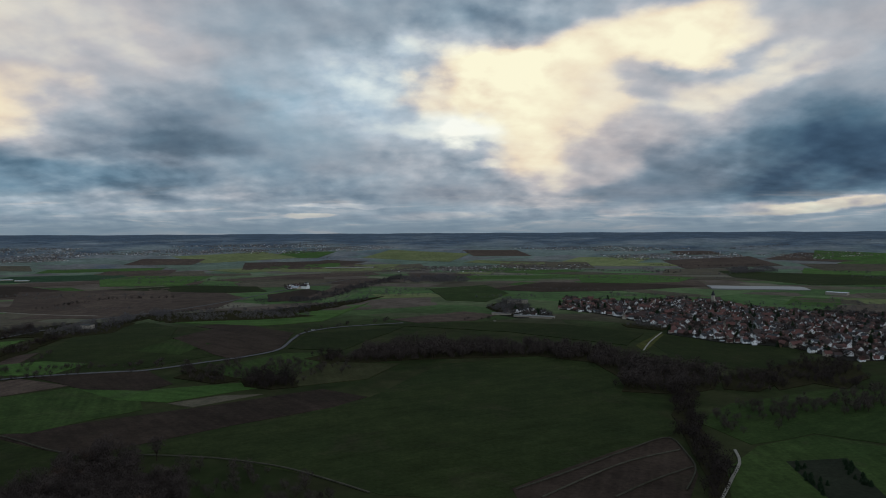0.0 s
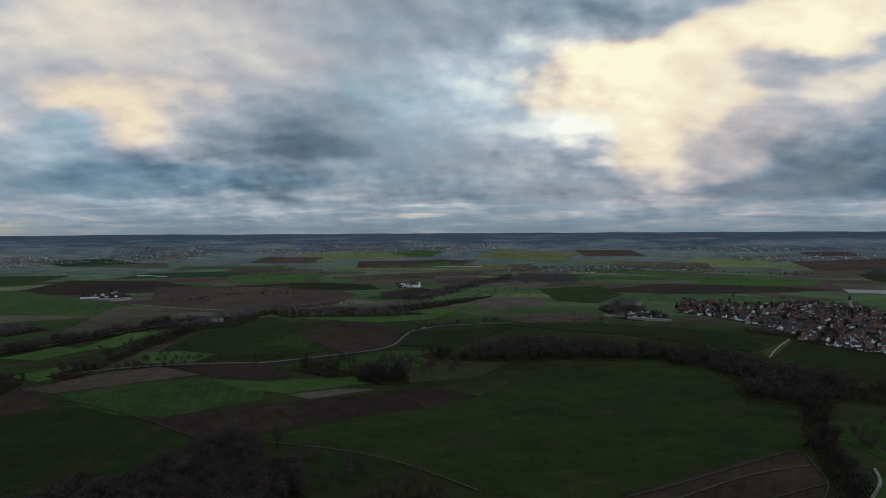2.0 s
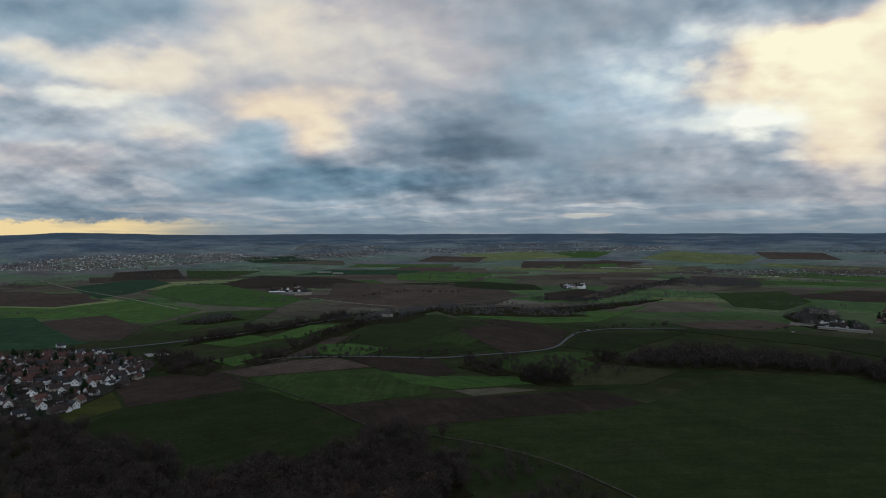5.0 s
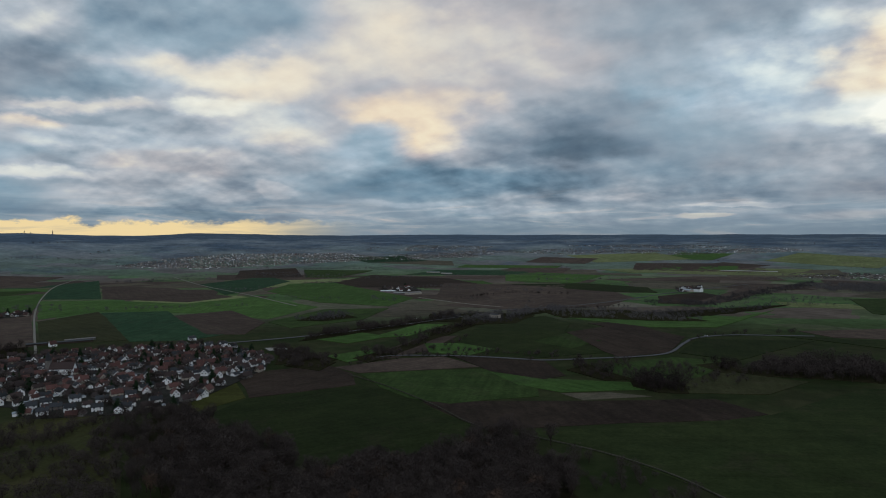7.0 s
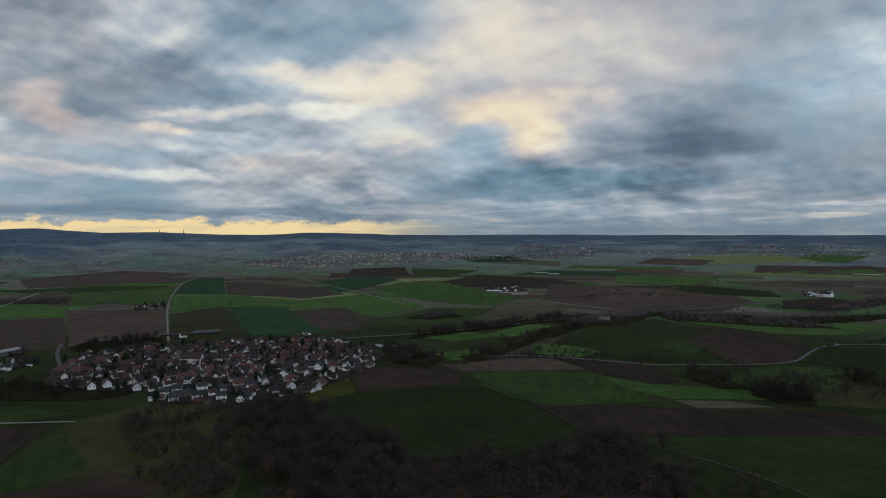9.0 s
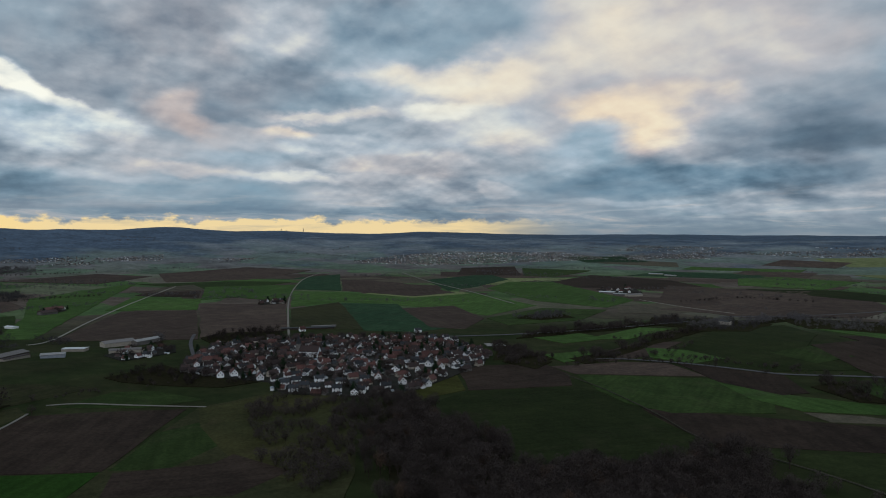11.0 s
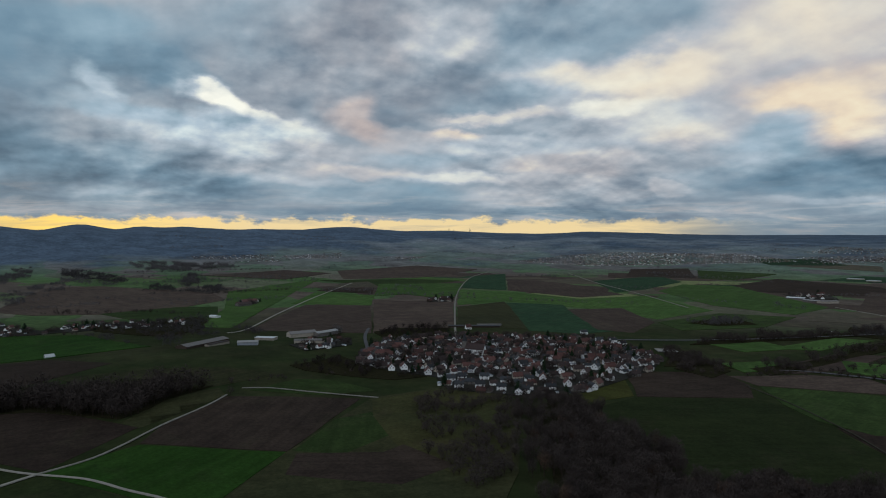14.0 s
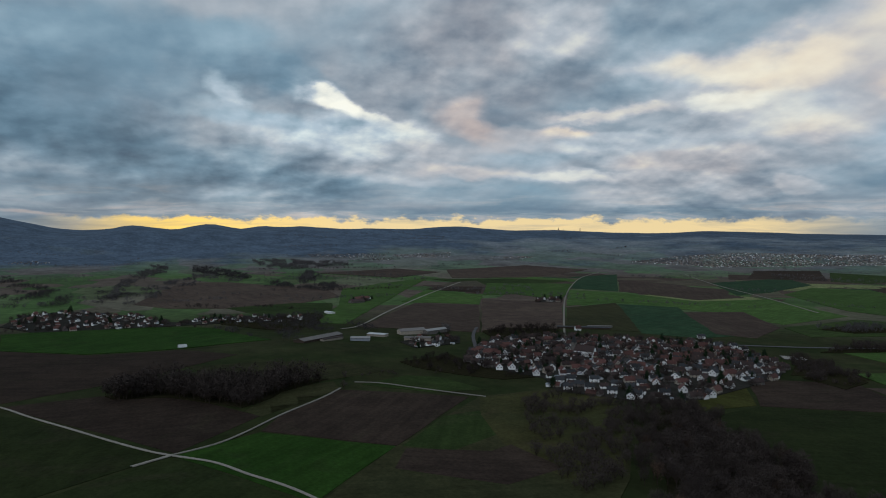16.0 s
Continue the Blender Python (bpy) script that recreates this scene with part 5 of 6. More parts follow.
def gabled(wide, long, eave, pitch, wall, roof, chimneys=1, panes=True):
    """The pieces of a gabled house along x, as (part, verts, faces, material)."""
    w, l, tan = wide / 2, long / 2, math.tan(radians(pitch))
    rise = w * tan
    out = []
    v = [(-l, -w, -2), (l, -w, -2), (l, w, -2), (-l, w, -2), (-l, -w, eave), (l, -w, eave), (l, w, eave), (-l, w, eave), (-l, 0, eave + rise), (l, 0, eave + rise)]
    out.append(("wall", v, [(0, 1, 5, 4), (2, 3, 7, 6), (1, 2, 6, 9, 5), (3, 0, 4, 8, 7)], wall))
    over, thick = 0.5, 0.28
    v, f = [], []
    for s in (-1, 1):
        pts = [(-l - 0.4, s * (w + over), eave - over * tan), (l + 0.4, s * (w + over), eave - over * tan), (l + 0.4, 0, eave + rise), (-l - 0.4, 0, eave + rise)]
        b = len(v)
        v += [(x, y, z + 0.02) for x, y, z in pts] + [(x, y, z + thick) for x, y, z in pts]
        quads = [(3, 2, 1, 0), (4, 5, 6, 7)] + [(i, (i + 1) % 4, 4 + (i + 1) % 4, 4 + i) for i in range(4)]
        f += [tuple(b + i for i in (q if s < 0 else q[::-1])) for q in quads]
    out.append(("roof", v, f, roof))

    def box(name, x, y, z, sx, sy, sz, mat):
        c = [(x + i * sx / 2, y + j * sy / 2, z + k * sz / 2) for k in (-1, 1) for i, j in ((-1, -1), (1, -1), (1, 1), (-1, 1))]
        out.append((name, c, [(3, 2, 1, 0), (4, 5, 6, 7), (0, 1, 5, 4), (1, 2, 6, 5), (2, 3, 7, 6), (3, 0, 4, 7)], mat))

    for k in range(chimneys):
        box("chimney", l * (0.35 - 0.8 * k), -0.5, eave + rise * 0.8 + 0.4, 0.8, 0.8, rise * 0.4 + 1.2, BRICK)
        box("chimney/cap", l * (0.35 - 0.8 * k), -0.5, eave + rise + 1.05, 1.0, 1.0, 0.14, FIBRE)
    if panes:
        n = max(2, int(long / 4.2))
        for floor in range(2 if eave > 4.2 else 1):
            z = 1.6 + 2.7 * floor
            for s in (-1, 1):
                for k in range(n):
                    box("window", -l + long * (k + 0.5) / n, s * w, z, 1.3, 0.10, 1.35, GLASS)
                if floor:
                    box("window", s * l, 0.5 * w, z, 0.10, 1.2, 1.35, GLASS)
                    box("window", s * l, -0.5 * w, z, 0.10, 1.2, 1.35, GLASS)
        for s in (-1, 1):
            box("window", s * l, 0, eave + rise * 0.36, 0.10, 1.1, 1.2, GLASS)
        box("door", l * 0.1, -w, 1.05, 1.1, 0.14, 2.1, DOOR_WOOD)
    return out


class Kind:
    """An example of a building: its pieces, its tags, and the meshes that its copies share."""

    def __init__(self, name, label, category, group, pieces):
        self.name, self.label, self.category, self.group, self.pieces = name, label, category, group, pieces
        self.meshes = None

    def stand(self, x, y, turn, scale=1.0):
        if self.meshes is None:
            self.meshes = [(piece, data_mesh(piece.split("/")[-1], v, f, mat)) for piece, v, f, mat in self.pieces]
        root = tagged(new(self.name), self.label, self.category, self.group)
        root.matrix_basis = pose(x, y, relief(x, y), 0, 0, turn) @ Matrix.Diagonal((scale, scale, scale, 1))
        last = {}
        for piece, me in self.meshes:
            whole, _, bit = piece.partition("/")
            ob = new(bit or whole, me)
            ob.parent = last[whole] if bit else root
            if not bit:
                last[whole] = ob
        return root


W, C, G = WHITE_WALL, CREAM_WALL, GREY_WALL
HOUSES = [Kind("house", words, "house", "houses of the village", gabled(wide, long, eave, pitch, wall, roof)) for wall, roof, wide, long, eave, pitch, words in (
    (W, SLATE_ROOF, 9, 11, 5.4, 36, "white rendered house with a dark grey gabled roof"), (W, RED_ROOF, 8.5, 11, 5.2, 45, "white rendered house with a red tiled roof"),
    (W, BROWN_ROOF, 9, 12, 5.4, 42, "white rendered house with a brown tiled roof"), (C, RED_ROOF, 8, 13, 4.6, 48, "cream rendered house with a steep red roof"),
    (C, BROWN_ROOF, 8.5, 14, 4.8, 46, "cream farmhouse with a weathered brown roof"), (W, RED_ROOF, 9.5, 10, 3.8, 46, "low white house with a red tiled roof"),
    (G, BROWN_ROOF, 9, 16, 4.5, 44, "long grey barn-like house with a brown roof"), (W, SLATE_ROOF, 10, 12, 4.0, 33, "low white house with a dark roof"),
    (G, BROWN_ROOF, 9, 14, 5, 46, "dim grey farmhouse with a brown roof"), (TIMBER, RED_ROOF, 9, 15, 4.6, 46, "dark timber barn with a dim red roof"),
    (C, RED_ROOF, 9, 13, 5, 45, "dull cream house with a dim red roof"), (G, SLATE_ROOF, 9, 12, 5, 38, "grey house with a dark roof"),
    (W, BROWN_ROOF, 8, 9, 5.8, 45, "small white house with a steep brown roof"), (W, SLATE_ROOF, 9, 11, 5.6, 40, "tall white house with a dark grey roof"))]
SHEDS = [Kind("shed", words, "shed", "sheds among the houses", gabled(wide, long, eave, pitch, wall, roof, 0, False)) for wall, roof, wide, long, eave, pitch, words in (
    (G, BROWN_ROOF, 7, 12, 3.4, 40, "grey barn with a weathered brown roof"), (DOOR_WOOD, RED_ROOF, 6, 9, 3.0, 38, "wooden shed with a red tiled roof"),
    (G, SLATE_ROOF, 5, 7, 2.5, 25, "small grey garage with a dark roof"), (W, SHEET, 5, 8, 2.6, 12, "small white outbuilding with a pale roof"))]
house_count = 0
HOUSE_SHARE = (9, 11, 9, 7, 7, 10, 7, 8, 7, 6, 8, 7, 10, 9)


def build_stuff(name, label, placed, category="village"):
    """Many buildings in one mesh: placed holds (kind, x, y, turn, scale)."""
    verts, faces, index, mats = [], [], [], []
    for kind, x, y, turn, scale in placed:
        m = pose(x, y, relief(x, y), 0, 0, turn) @ Matrix.Scale(scale, 4)
        for piece, v, f, mat in kind.pieces:
            if mat not in mats:
                mats.append(mat)
            b = len(verts)
            verts += [tuple(m @ Vector(p)) for p in v]
            faces += [tuple(b + i for i in q) for q in f]
            index += [mats.index(mat)] * len(f)
    ob = mesh_object(name, verts, faces, mats[0])
    for mat in mats[1:]:
        ob.data.materials.append(mat)
    ob.data.polygons.foreach_set("material_index", index)
    return tagged(ob, label, category, kind="stuff")


village_seed = 0
VILLAGES = {"east": "white houses with dark roofs at the edge of a small town", "east_b": "small town of white houses with dim red roofs", "west": "valley village of white houses among bare trees"}


def village(name, gap, poly):
    global village_seed, house_count
    village_seed += 1
    rnd = random.Random(900 + village_seed)
    lay = sheet("village_ground", poly, CROP_MATERIAL["yards"], 0.70, 3.0)
    tagged(lay, "dim garden ground and yards between houses", "village ground", kind="structure")
    grid = rnd.uniform(0, 180)
    rest = []
    single = name == "main" or name not in VILLAGES
    for x, y in scatter(poly, gap, rnd, 0.4):
        if name == "main" and any(math.hypot(x - a, y - b) < 13 for a, b in KEEP_FREE):
            continue
        if rnd.random() < 0.12 or noise.noise((x / 24, y / 24, 11.0)) > 0.38:
            for again in range(3):
                POOL["mid"].append((x + rnd.uniform(-5, 5), y + rnd.uniform(-5, 5), rnd.uniform(4, 9), 1.3, rnd.randrange(6)))
            continue
        turn = grid + 55 * noise.noise((x / 110, y / 110, village_seed)) + rnd.choice((0, 0, 90)) + rnd.gauss(0, 6)
        kind = rnd.choice(SHEDS) if rnd.random() < 0.16 else rnd.choices(HOUSES, HOUSE_SHARE)[0]
        scale = rnd.uniform(0.52, 0.80) * (0.8 if name == "west" else 1)
        if single and house_count < 300:
            house_count += 1
            kind.stand(x, y, turn, scale)
        else:
            rest.append((kind, x, y, turn, scale))
        if rnd.random() < 0.85:
            tx, ty = x + rnd.uniform(-1, 1) * gap * 0.5, y + rnd.uniform(-1, 1) * gap * 0.5
            if rnd.random() < 0.16:
                POOL["spruce"].append((tx, ty, rnd.uniform(6, 13), 1.1, rnd.randrange(3)))
            else:
                POOL["mid"].append((tx, ty, rnd.uniform(3.5, 8.5), 1.4, rnd.randrange(6)))
    if rest:
        build_stuff("village_houses", VILLAGES.get(name, "white village houses with red and dark roofs" if name == "main" else "far hamlet of white houses with dim roofs"), rest)


def church(x, y, high, label):
    """Nave, tower and pointed spire."""
    pieces = gabled(10, 22, 7, 48, WHITE_WALL, BROWN_ROOF, 0, False)
    t = 1.9 + 0.02 * high
    c = [(-13.5 + i * t, j * t, k) for k in (-2, high * 0.62) for i, j in ((-1, -1), (1, -1), (1, 1), (-1, 1))]
    pieces.append(("tower", c, [(3, 2, 1, 0), (0, 1, 5, 4), (1, 2, 6, 5), (2, 3, 7, 6), (3, 0, 4, 7)], GREY_WALL if high < 25 else CREAM_WALL))
    z = high * 0.62
    pieces.append(("spire", [(-13.5 - t - 0.3, -t - 0.3, z), (-13.5 + t + 0.3, -t - 0.3, z), (-13.5 + t + 0.3, t + 0.3, z), (-13.5 - t - 0.3, t + 0.3, z), (-13.5, 0, high)], [(0, 1, 4), (1, 2, 4), (2, 3, 4), (3, 0, 4)], SLATE_ROOF))
    Kind("church", label, "church", "", pieces).stand(x, y, 40)


def mast(x, y, top):
    """A thin radio mast on the far hills: tapering legs and cross arms."""
    z = relief(x, y)
    root = tagged(new("radio_mast"), "thin grey radio mast on the far ridge", "mast", "masts on the ridge")
    root.location = (x, y, z)
    v, f = [], []
    for i, j in ((-1, -1), (1, -1), (1, 1), (-1, 1)):
        tube(v, f, Vector((i * 2.5, j * 2.5, -3)), Vector((i * 0.6, j * 0.6, top - z)), 0.7, 0.5, 3)
    ob = new("mast", data_mesh("mast", v, f, FIBRE))
    ob.parent = root
    v, f = [], []
    for k in range(6):
        h = (top - z) * (0.3 + 0.12 * k)
        tube(v, f, Vector((-3, 0, h)), Vector((3, 0, h)), 0.4, 0.4, 3)
    ob = new("cross_arm", data_mesh("cross_arm", v, f, FIBRE))
    ob.parent = root


def car(x, y, turn):
    """A parked or slow car: body, cabin and four wheels."""
    root = tagged(new("car"), "small pale car on a country road", "car", "cars on the road")
    root.matrix_basis = pose(x, y, relief(x, y) + 1.0, 0, 0, turn)
    v = [(-2.1, -0.85, 0.35), (2.1, -0.85, 0.35), (2.1, 0.85, 0.35), (-2.1, 0.85, 0.35), (-2.1, -0.85, 0.95), (2.0, -0.82, 0.85), (2.0, 0.82, 0.85), (-2.1, 0.85, 0.95)]
    box = [(3, 2, 1, 0), (4, 5, 6, 7), (0, 1, 5, 4), (1, 2, 6, 5), (2, 3, 7, 6), (3, 0, 4, 7)]
    new("body", data_mesh("body", v, box, CAR_PAINT)).parent = root
    v = [(-1.8, -0.8, 0.9), (1.0, -0.8, 0.9), (1.0, 0.8, 0.9), (-1.8, 0.8, 0.9), (-1.4, -0.62, 1.45), (0.3, -0.62, 1.45), (0.3, 0.62, 1.45), (-1.4, 0.62, 1.45)]
    new("cabin", data_mesh("cabin", v, box, GLASS)).parent = root
    wv, wf = [], []
    tube(wv, wf, Vector((0, -0.12, 0)), Vector((0, 0.12, 0)), 0.32, 0.32, 10)
    wheel = data_mesh("wheel", wv, wf + [tuple(range(9, -1, -1)), tuple(range(10, 20))], RUBBER)
    rv, rf = [], []
    tube(rv, rf, Vector((0, -0.135, 0)), Vector((0, 0.135, 0)), 0.19, 0.19, 8)
    rim = data_mesh("rim", rv, rf + [tuple(range(7, -1, -1)), tuple(range(8, 16))], SHEET)
    for i, j in ((-1.3, -0.8), (1.3, -0.8), (1.3, 0.8), (-1.3, 0.8)):
        o = new("wheel", wheel)
        o.location, o.parent = (i, j, 0.32), root
        new("rim", rim).parent = o


FRONT = [(0, -541, 277, 63),
         (13, -533, 294, 66),
         (0, -517, 307, 59),
         (13, -568, 294, 63),
         (0, -561, 314, 69),
         (7, -542, 326, 59),
         (2, -508, 329, 57),
         (5, -535, 363, 146),
         (7, -501, 348, 65),
         (1, -503, 368, 154),
         (0, -534, 347, 62),
         (1, -602, 274, 161),
         (1, -633, 261, 168),
         (1, -634, 248, 164),
         (2, -533, 412, 112),
         (13, -550, 437, 122),
         (1, -532, 437, 161),
         (0, -551, 395, 134),
         (5, -855, 452, 82),
         (7, -747, 573, 63),
         (0, -682, 547, 71),
         (13, -621, 300, 154)]
KEEP_FREE = [(x, y) for k, x, y, turn in FRONT]
for k, x, y, turn in FRONT:
    house_count += 1
    HOUSES[k].stand(x, y, turn, 0.78)
Kind("barn", "long dark cattle barn with a grey fibre-cement roof", "barn", "", gabled(17, 68, 3.4, 14, TIMBER, FIBRE, 0, False)).stand(-830, 90, 131)
Kind("barn", "low open shed with a pale roof beside the cattle barn", "barn", "", gabled(7, 32, 2.6, 10, C, BROWN_ROOF, 0, False)).stand(-824, 105, 126)
Kind("warehouse", "grey-blue steel warehouse with a shallow roof", "warehouse", "", gabled(14, 23, 3.6, 8, SHEET, FIBRE_LIGHT, 0, False)).stand(-818, 139, 75)
Kind("warehouse", "white workshop with a flat pale roof", "warehouse", "", gabled(12, 25, 3, 4, C, FOIL, 0, False)).stand(-858, 168, 56)
Kind("farm_building", "long pinkish grey workshop with a low roof", "workshop", "", gabled(11, 33, 4, 14, C, FIBRE, 0, False)).stand(-814, 210, 70)
Kind("farm_building", "weathered farm workshop with a grey roof", "workshop", "", gabled(14, 36, 5, 20, C, FIBRE, 0, False)).stand(-875, 217, 99)
Kind("farm_building", "small farm workshop with a pale roof", "workshop", "", gabled(11, 36, 5, 18, G, FIBRE_LIGHT, 0, False)).stand(-875, 249, 117)
Kind("polytunnel", "white foil polytunnel at the field edge", "polytunnel", "", gabled(7, 9, 1.6, 34, FOIL, FOIL, 0, False)).stand(-840, -66, 108)
Kind("greenhouse", "long white glasshouse hall behind the small town", "greenhouse", "", gabled(90, 209, 1.8, 1.5, FIBRE_LIGHT, FIBRE_LIGHT, 0, False)).stand(740, 1600, -14)
Kind("warehouse", "white warehouse behind the small town", "warehouse", "", gabled(22, 40, 5, 3, C, FOIL, 0, False)).stand(832, 1431, -44)
Kind("apartment_block", "white flat-roofed apartment block", "apartment block", "", gabled(11, 39, 8, 3, C, SLATE_ROOF, 0, True)).stand(142, 1298, -3)
Kind("warehouse", "low pale industrial hall beside the town", "warehouse", "", gabled(12, 32, 3, 5, C, FIBRE, 0, False)).stand(98, 1140, -16)
Kind("warehouse", "long low white hall beside the town", "warehouse", "", gabled(12, 66, 3, 4, C, FIBRE_LIGHT, 0, False)).stand(148, 1102, -22)
Kind("apartment_block", "pale flat-roofed house of two storeys by the tree belt", "apartment block", "", gabled(10, 16, 6.2, 8, C, SLATE_ROOF, 0, True)).stand(-498, 946, -13)
Kind("barn", "grey farm barn with a flat white roof", "barn", "", gabled(22, 34, 3, 6, G, FOIL, 0, False)).stand(-955, 1278, 27)
Kind("barn", "grey farm barn with a flat pale roof", "barn", "", gabled(20, 30, 3, 6, G, FIBRE_LIGHT, 0, False)).stand(-905, 1260, 19)
Kind("barn", "pale farm barn on the far fields", "barn", "", gabled(14, 38, 4, 12, C, FIBRE, 0, False)).stand(-873, 1262, 75)
Kind("barn", "cream farm barn with a pale roof beside a country road", "barn", "", gabled(14, 28, 4, 20, C, SHEET, 0, False)).stand(-365, 1668, -33)
Kind("barn", "white farm house beside a country road", "barn", "", gabled(14, 17, 7, 30, W, BROWN_ROOF, 0, False)).stand(-341, 1674, -24)
Kind("barn", "low white stable on the far fields", "barn", "", gabled(14, 45, 3, 6, C, FOIL, 0, False)).stand(-1280, 1974, 22)
Kind("barn", "low white stable block on the far fields", "barn", "", gabled(14, 35, 3, 6, C, FOIL, 0, False)).stand(-1209, 1946, 12)
Kind("shed", "white farm shed by a track", "shed", "", gabled(9, 17, 3, 12, W, FOIL, 0, False)).stand(-1140, 142, 33)
Kind("barn", "weathered farm barn with a brown roof", "barn", "", gabled(12, 30, 4, 30, G, BROWN_ROOF, 0, False)).stand(-1303, 214, 118)
Kind("barn", "weathered farm barn with a dim red roof", "barn", "", gabled(12, 34, 4, 30, G, RED_ROOF, 0, False)).stand(-1358, 232, 117)
Kind("warehouse", "long white distant farm hall", "warehouse", "", gabled(14, 179, 1.6, 3, C, FOIL, 0, False)).stand(-350, 2527, 0)
Kind("shed", "small flat white shed at the village edge", "shed", "", gabled(6, 13, 2.4, 6, W, SHEET, 0, False)).stand(-556, 270, 58)
Kind("shed", "long low dark shed behind the village", "shed", "", gabled(9, 74, 2.4, 10, TIMBER, SLATE_ROOF, 0, False)).stand(-868, 468, 63)
Kind("shed", "low white-roofed stable behind the village", "shed", "", gabled(7, 35, 2.4, 8, G, FIBRE, 0, False)).stand(-872, 496, 68)
car(-613, 791, 46)
car(-603, 878, 42)
car(-591, 793, 45)
car(-625, 682, 51)
car(80, 1056, 4)
car(-181, 938, 19)
church(-676, 367, 24, "slender grey church spire among the village roofs")
church(515, 1276, 27, "white church tower with a dark spire above the small town")
mast(-4063, 2158, 159)
mast(-4127, 2031, 158)
mast(-4113, 2060, 149)
mast(-2211, 4034, 128)
# villages
village("main", 11.2, [(-677, 224), (-726, 249), (-796, 294), (-819, 340), (-805, 413), (-763, 476), (-711, 568), (-648, 559), (-556, 529), (-523, 489), (-497, 425), (-476, 367), (-479, 321), (-538, 265), (-589, 276), (-656, 231)])
village("east", 13, [(207, 1206), (251, 1397), (350, 1328), (504, 1387), (416, 1093), (319, 965), (294, 1052), (262, 1139)])
village("east_b", 12.5, [(302, 915), (372, 1098), (518, 1363), (548, 1205), (601, 1115), (701, 1072), (734, 1004), (520, 711), (428, 716), (411, 799), (346, 837)])
village("west", 19, [(-1113, -333), (-1236, -337), (-1280, -282), (-1194, -164), (-1093, -96), (-1144, -41), (-1116, 99), (-1033, 83), (-1062, -38), (-1047, -174), (-1044, -272)])
village("hamlet_a", 24, [(-1029, 1334), (-984, 1425), (-904, 1340), (-943, 1283)])
village("hamlet_b", 22, [(-401, 1715), (-364, 1813), (-338, 1684), (-377, 1642)])
village("hamlet_c", 14, [(-1276, 585), (-1274, 628), (-1210, 604), (-1218, 552)])
village("hamlet_d", 18, [(-1338, 203), (-1400, 251), (-1340, 250), (-1291, 209)])
village("factory", 16, [(-801, 184), (-836, 218), (-838, 273), (-788, 257), (-757, 192)])
village("town_edge", 20, [(82, 1151), (157, 1209), (182, 1117), (124, 1093)])


def far_town(poly, empty=0.62):
    """A town far out on the plain: hundreds of small gabled roofs in one mesh."""
    global village_seed
    village_seed += 1
    rnd = random.Random(900 + village_seed)
    verts, faces, mats = [], [], []
    for x, y in scatter(poly, 10.5, rnd, 0.45):
        if rnd.random() < empty + 0.6 * noise.noise((x / 90, y / 90, 5)):
            if rnd.random() < 0.3:
                rows_of_trees.append((x, y, rnd.uniform(4, 8), 1.4, rnd.randrange(6)))
            continue
        z, t = relief(x, y), rnd.uniform(0, 3.14)
        l, w, e, r = rnd.uniform(1.4, 3.2), rnd.uniform(1.2, 2.0), rnd.uniform(0.9, 2.0), rnd.uniform(1.0, 1.8)
        c, s = math.cos(t), math.sin(t)
        b = len(verts)
        for px, py, pz in ((-l, -w, -3), (l, -w, -3), (l, w, -3), (-l, w, -3), (-l, -w, e), (l, -w, e), (l, w, e), (-l, w, e), (-l, 0, e + r), (l, 0, e + r)):
            verts.append((x + px * c - py * s, y + px * s + py * c, z + pz))
        roof, side = rnd.choice((2, 3, 3, 4, 4)), rnd.choice((0, 1, 1, 5, 5))
        for f, m in (((0, 1, 5, 4), side), ((2, 3, 7, 6), side), ((1, 2, 6, 9, 5), side), ((3, 0, 4, 8, 7), side), ((4, 5, 9, 8), roof), ((6, 7, 8, 9), roof)):
            faces.append(tuple(b + i for i in f))
            mats.append(m)
    if not verts:
        return
    ob = mesh_object("distant_town", verts, faces, WHITE_WALL)
    for m in (CREAM_WALL, RED_ROOF, BROWN_ROOF, SLATE_ROOF, GREY_WALL):
        ob.data.materials.append(m)
    ob.data.polygons.foreach_set("material_index", mats)
    tagged(ob, "distant town of white houses with red and dark roofs", "town", kind="stuff")


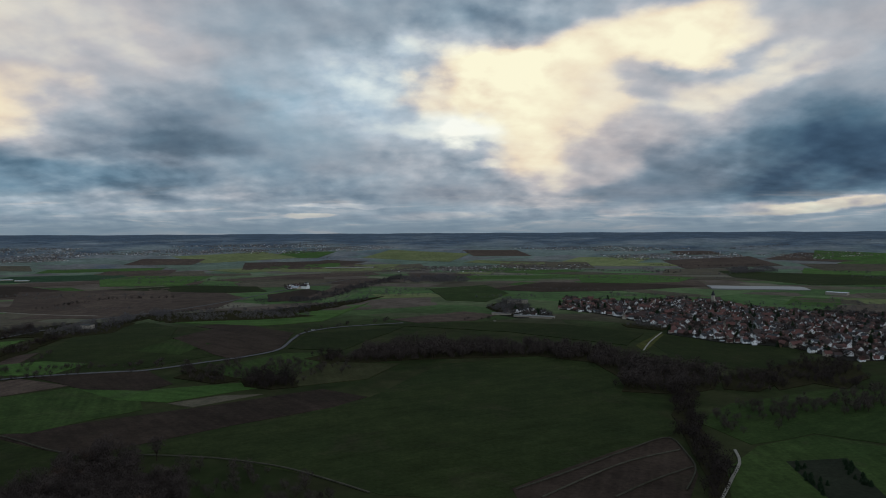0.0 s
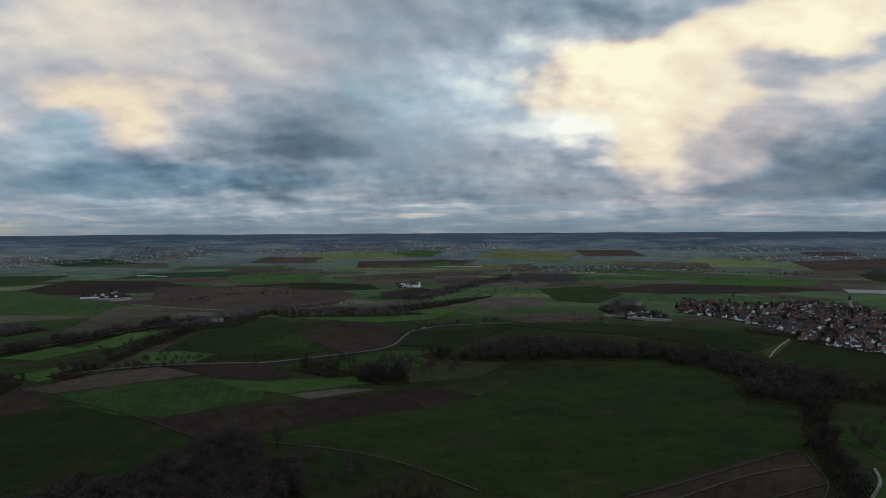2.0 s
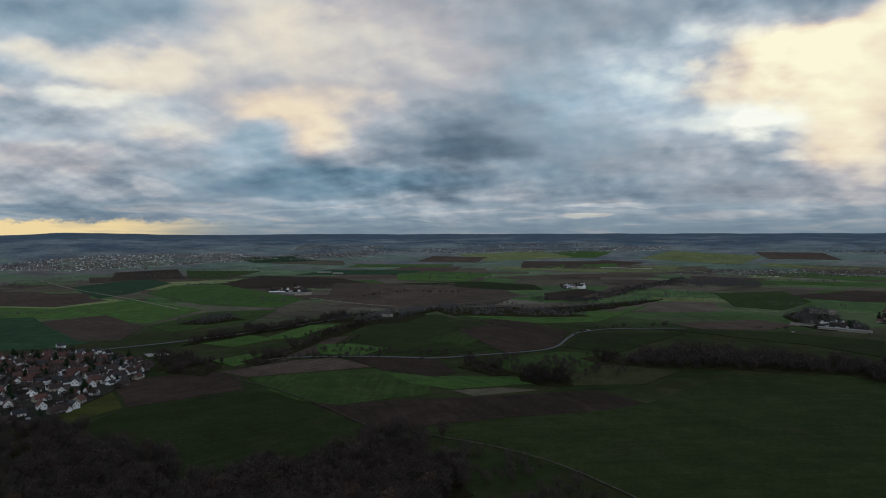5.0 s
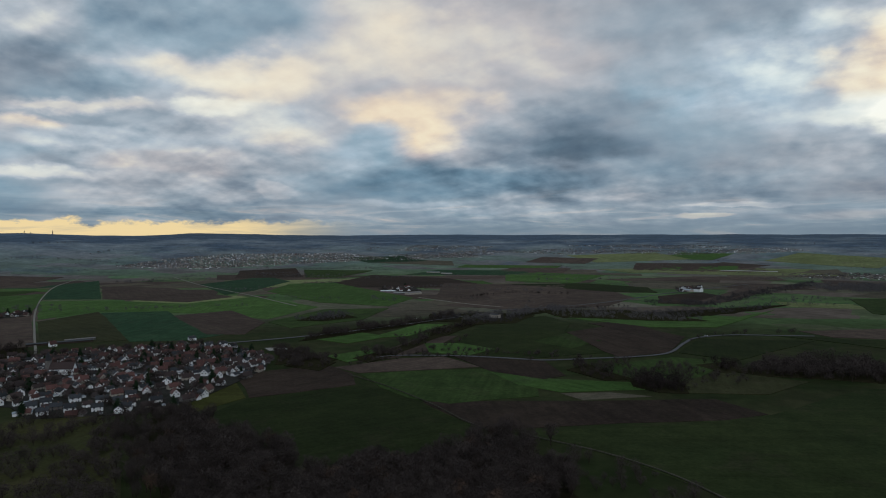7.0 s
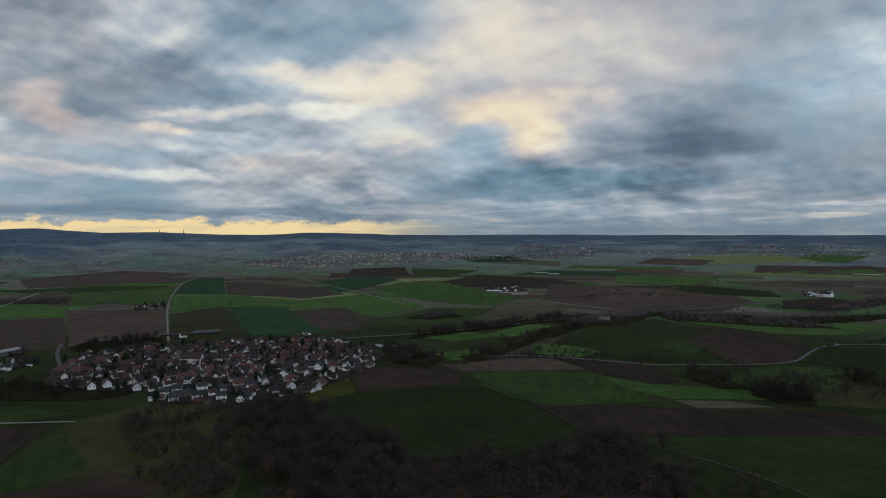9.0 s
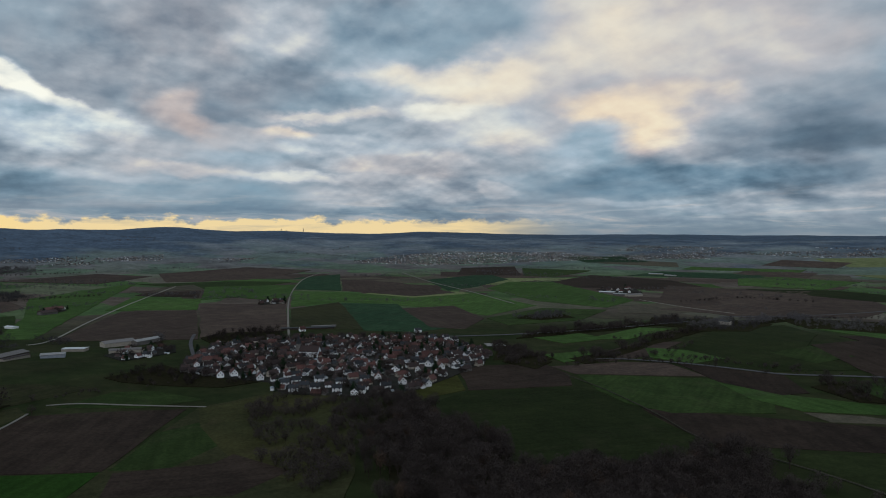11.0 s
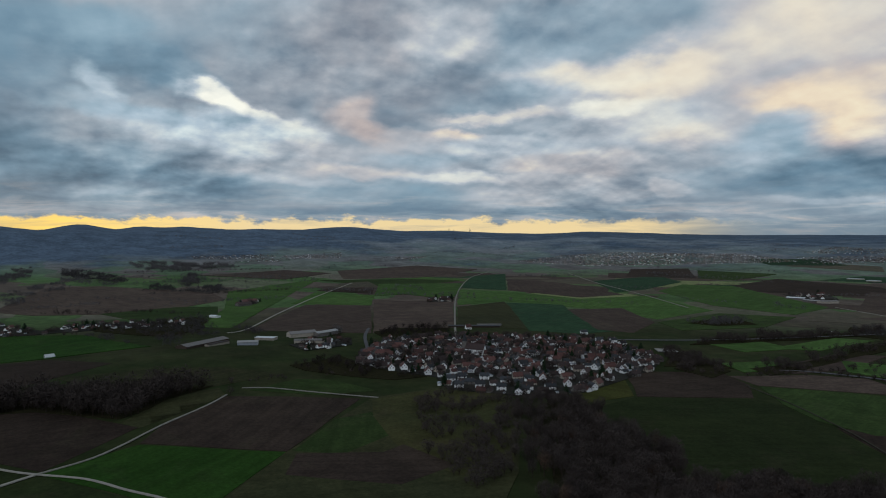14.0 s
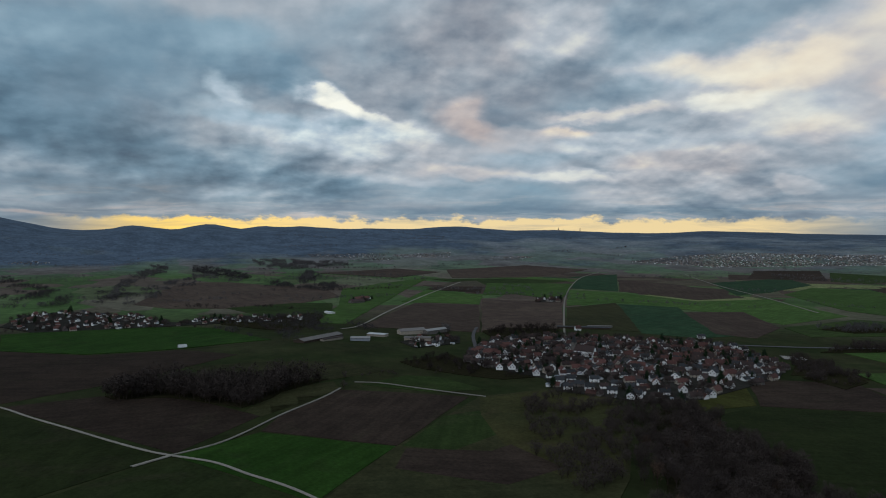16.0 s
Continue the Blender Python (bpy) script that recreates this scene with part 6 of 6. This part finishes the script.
# towns on the plain
far_town([(-2366, 1473), (-2448, 1760), (-2397, 2045), (-2035, 2399), (-1737, 2359), (-1949, 1960), (-2087, 1637)], 0.3)
far_town([(-2919, 652), (-2928, 908), (-2749, 852), (-2818, 609)], 0.62)
far_town([(-2966, 275), (-2978, 644), (-2813, 566), (-2877, 285)], 0.62)
far_town([(-245, 2368), (-52, 2568), (554, 2600), (545, 2462), (182, 2278), (-162, 2306)], 0.62)
far_town([(-1042, 3023), (-602, 3229), (-362, 3244), (-659, 2999), (-945, 2955)], 0.62)
far_town([(-1652, 2531), (-1529, 2684), (-1421, 2608), (-1582, 2486)], 0.62)
far_town([(667, 2903), (1232, 2869), (1197, 2681), (709, 2696)], 0.62)
far_town([(-1833, 2450), (-1578, 2716), (-1453, 2598), (-1674, 2316)], 0.62)
far_town([(-1811, 2499), (-1530, 2891), (-1404, 2739), (-1652, 2389)], 0.62)
far_town([(-1902, 2583), (-1959, 2876), (-1597, 3016), (-1555, 2845)], 0.62)
far_town([(-1294, 3213), (-865, 3420), (-408, 3403), (-759, 3212)], 0.62)
far_town([(311, 3217), (796, 3232), (1150, 3029), (789, 3000)], 0.62)
far_town([(1246, 2742), (1616, 2711), (1660, 2569), (1404, 2531)], 0.62)
far_town([(-1510, 2807), (-1103, 3161), (-746, 3138), (-1144, 2848)], 0.62)
far_town([(-669, 3207), (-345, 3384), (-214, 3269), (-434, 3099)], 0.62)
far_town([(-2671, -795), (-2754, -713), (-2712, -631), (-2631, -716)], 0.62)
far_town([(-2772, 429), (-2814, 627), (-2702, 579)], 0.62)
far_town([(-2725, 1008), (-2682, 1216), (-2601, 1130)], 0.62)

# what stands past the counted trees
grow_stuff("hedgerows", "bare hedges and tree rows across the far fields", rows_of_trees, FAR_KINDS, BARK, TWIG_HAZED)
grow_stuff("woodland", "dense stand of bare dark brown trees", POOL["near"], NEAR_KINDS, BARK, TWIG)
grow_stuff("garden_trees", "bare garden and orchard trees among the houses", POOL["mid"], MID_KINDS, BARK, TWIG)
grow_stuff("conifers", "dark conifers in gardens and plantations", POOL["spruce"], SPRUCE_KINDS, BARK, NEEDLE)
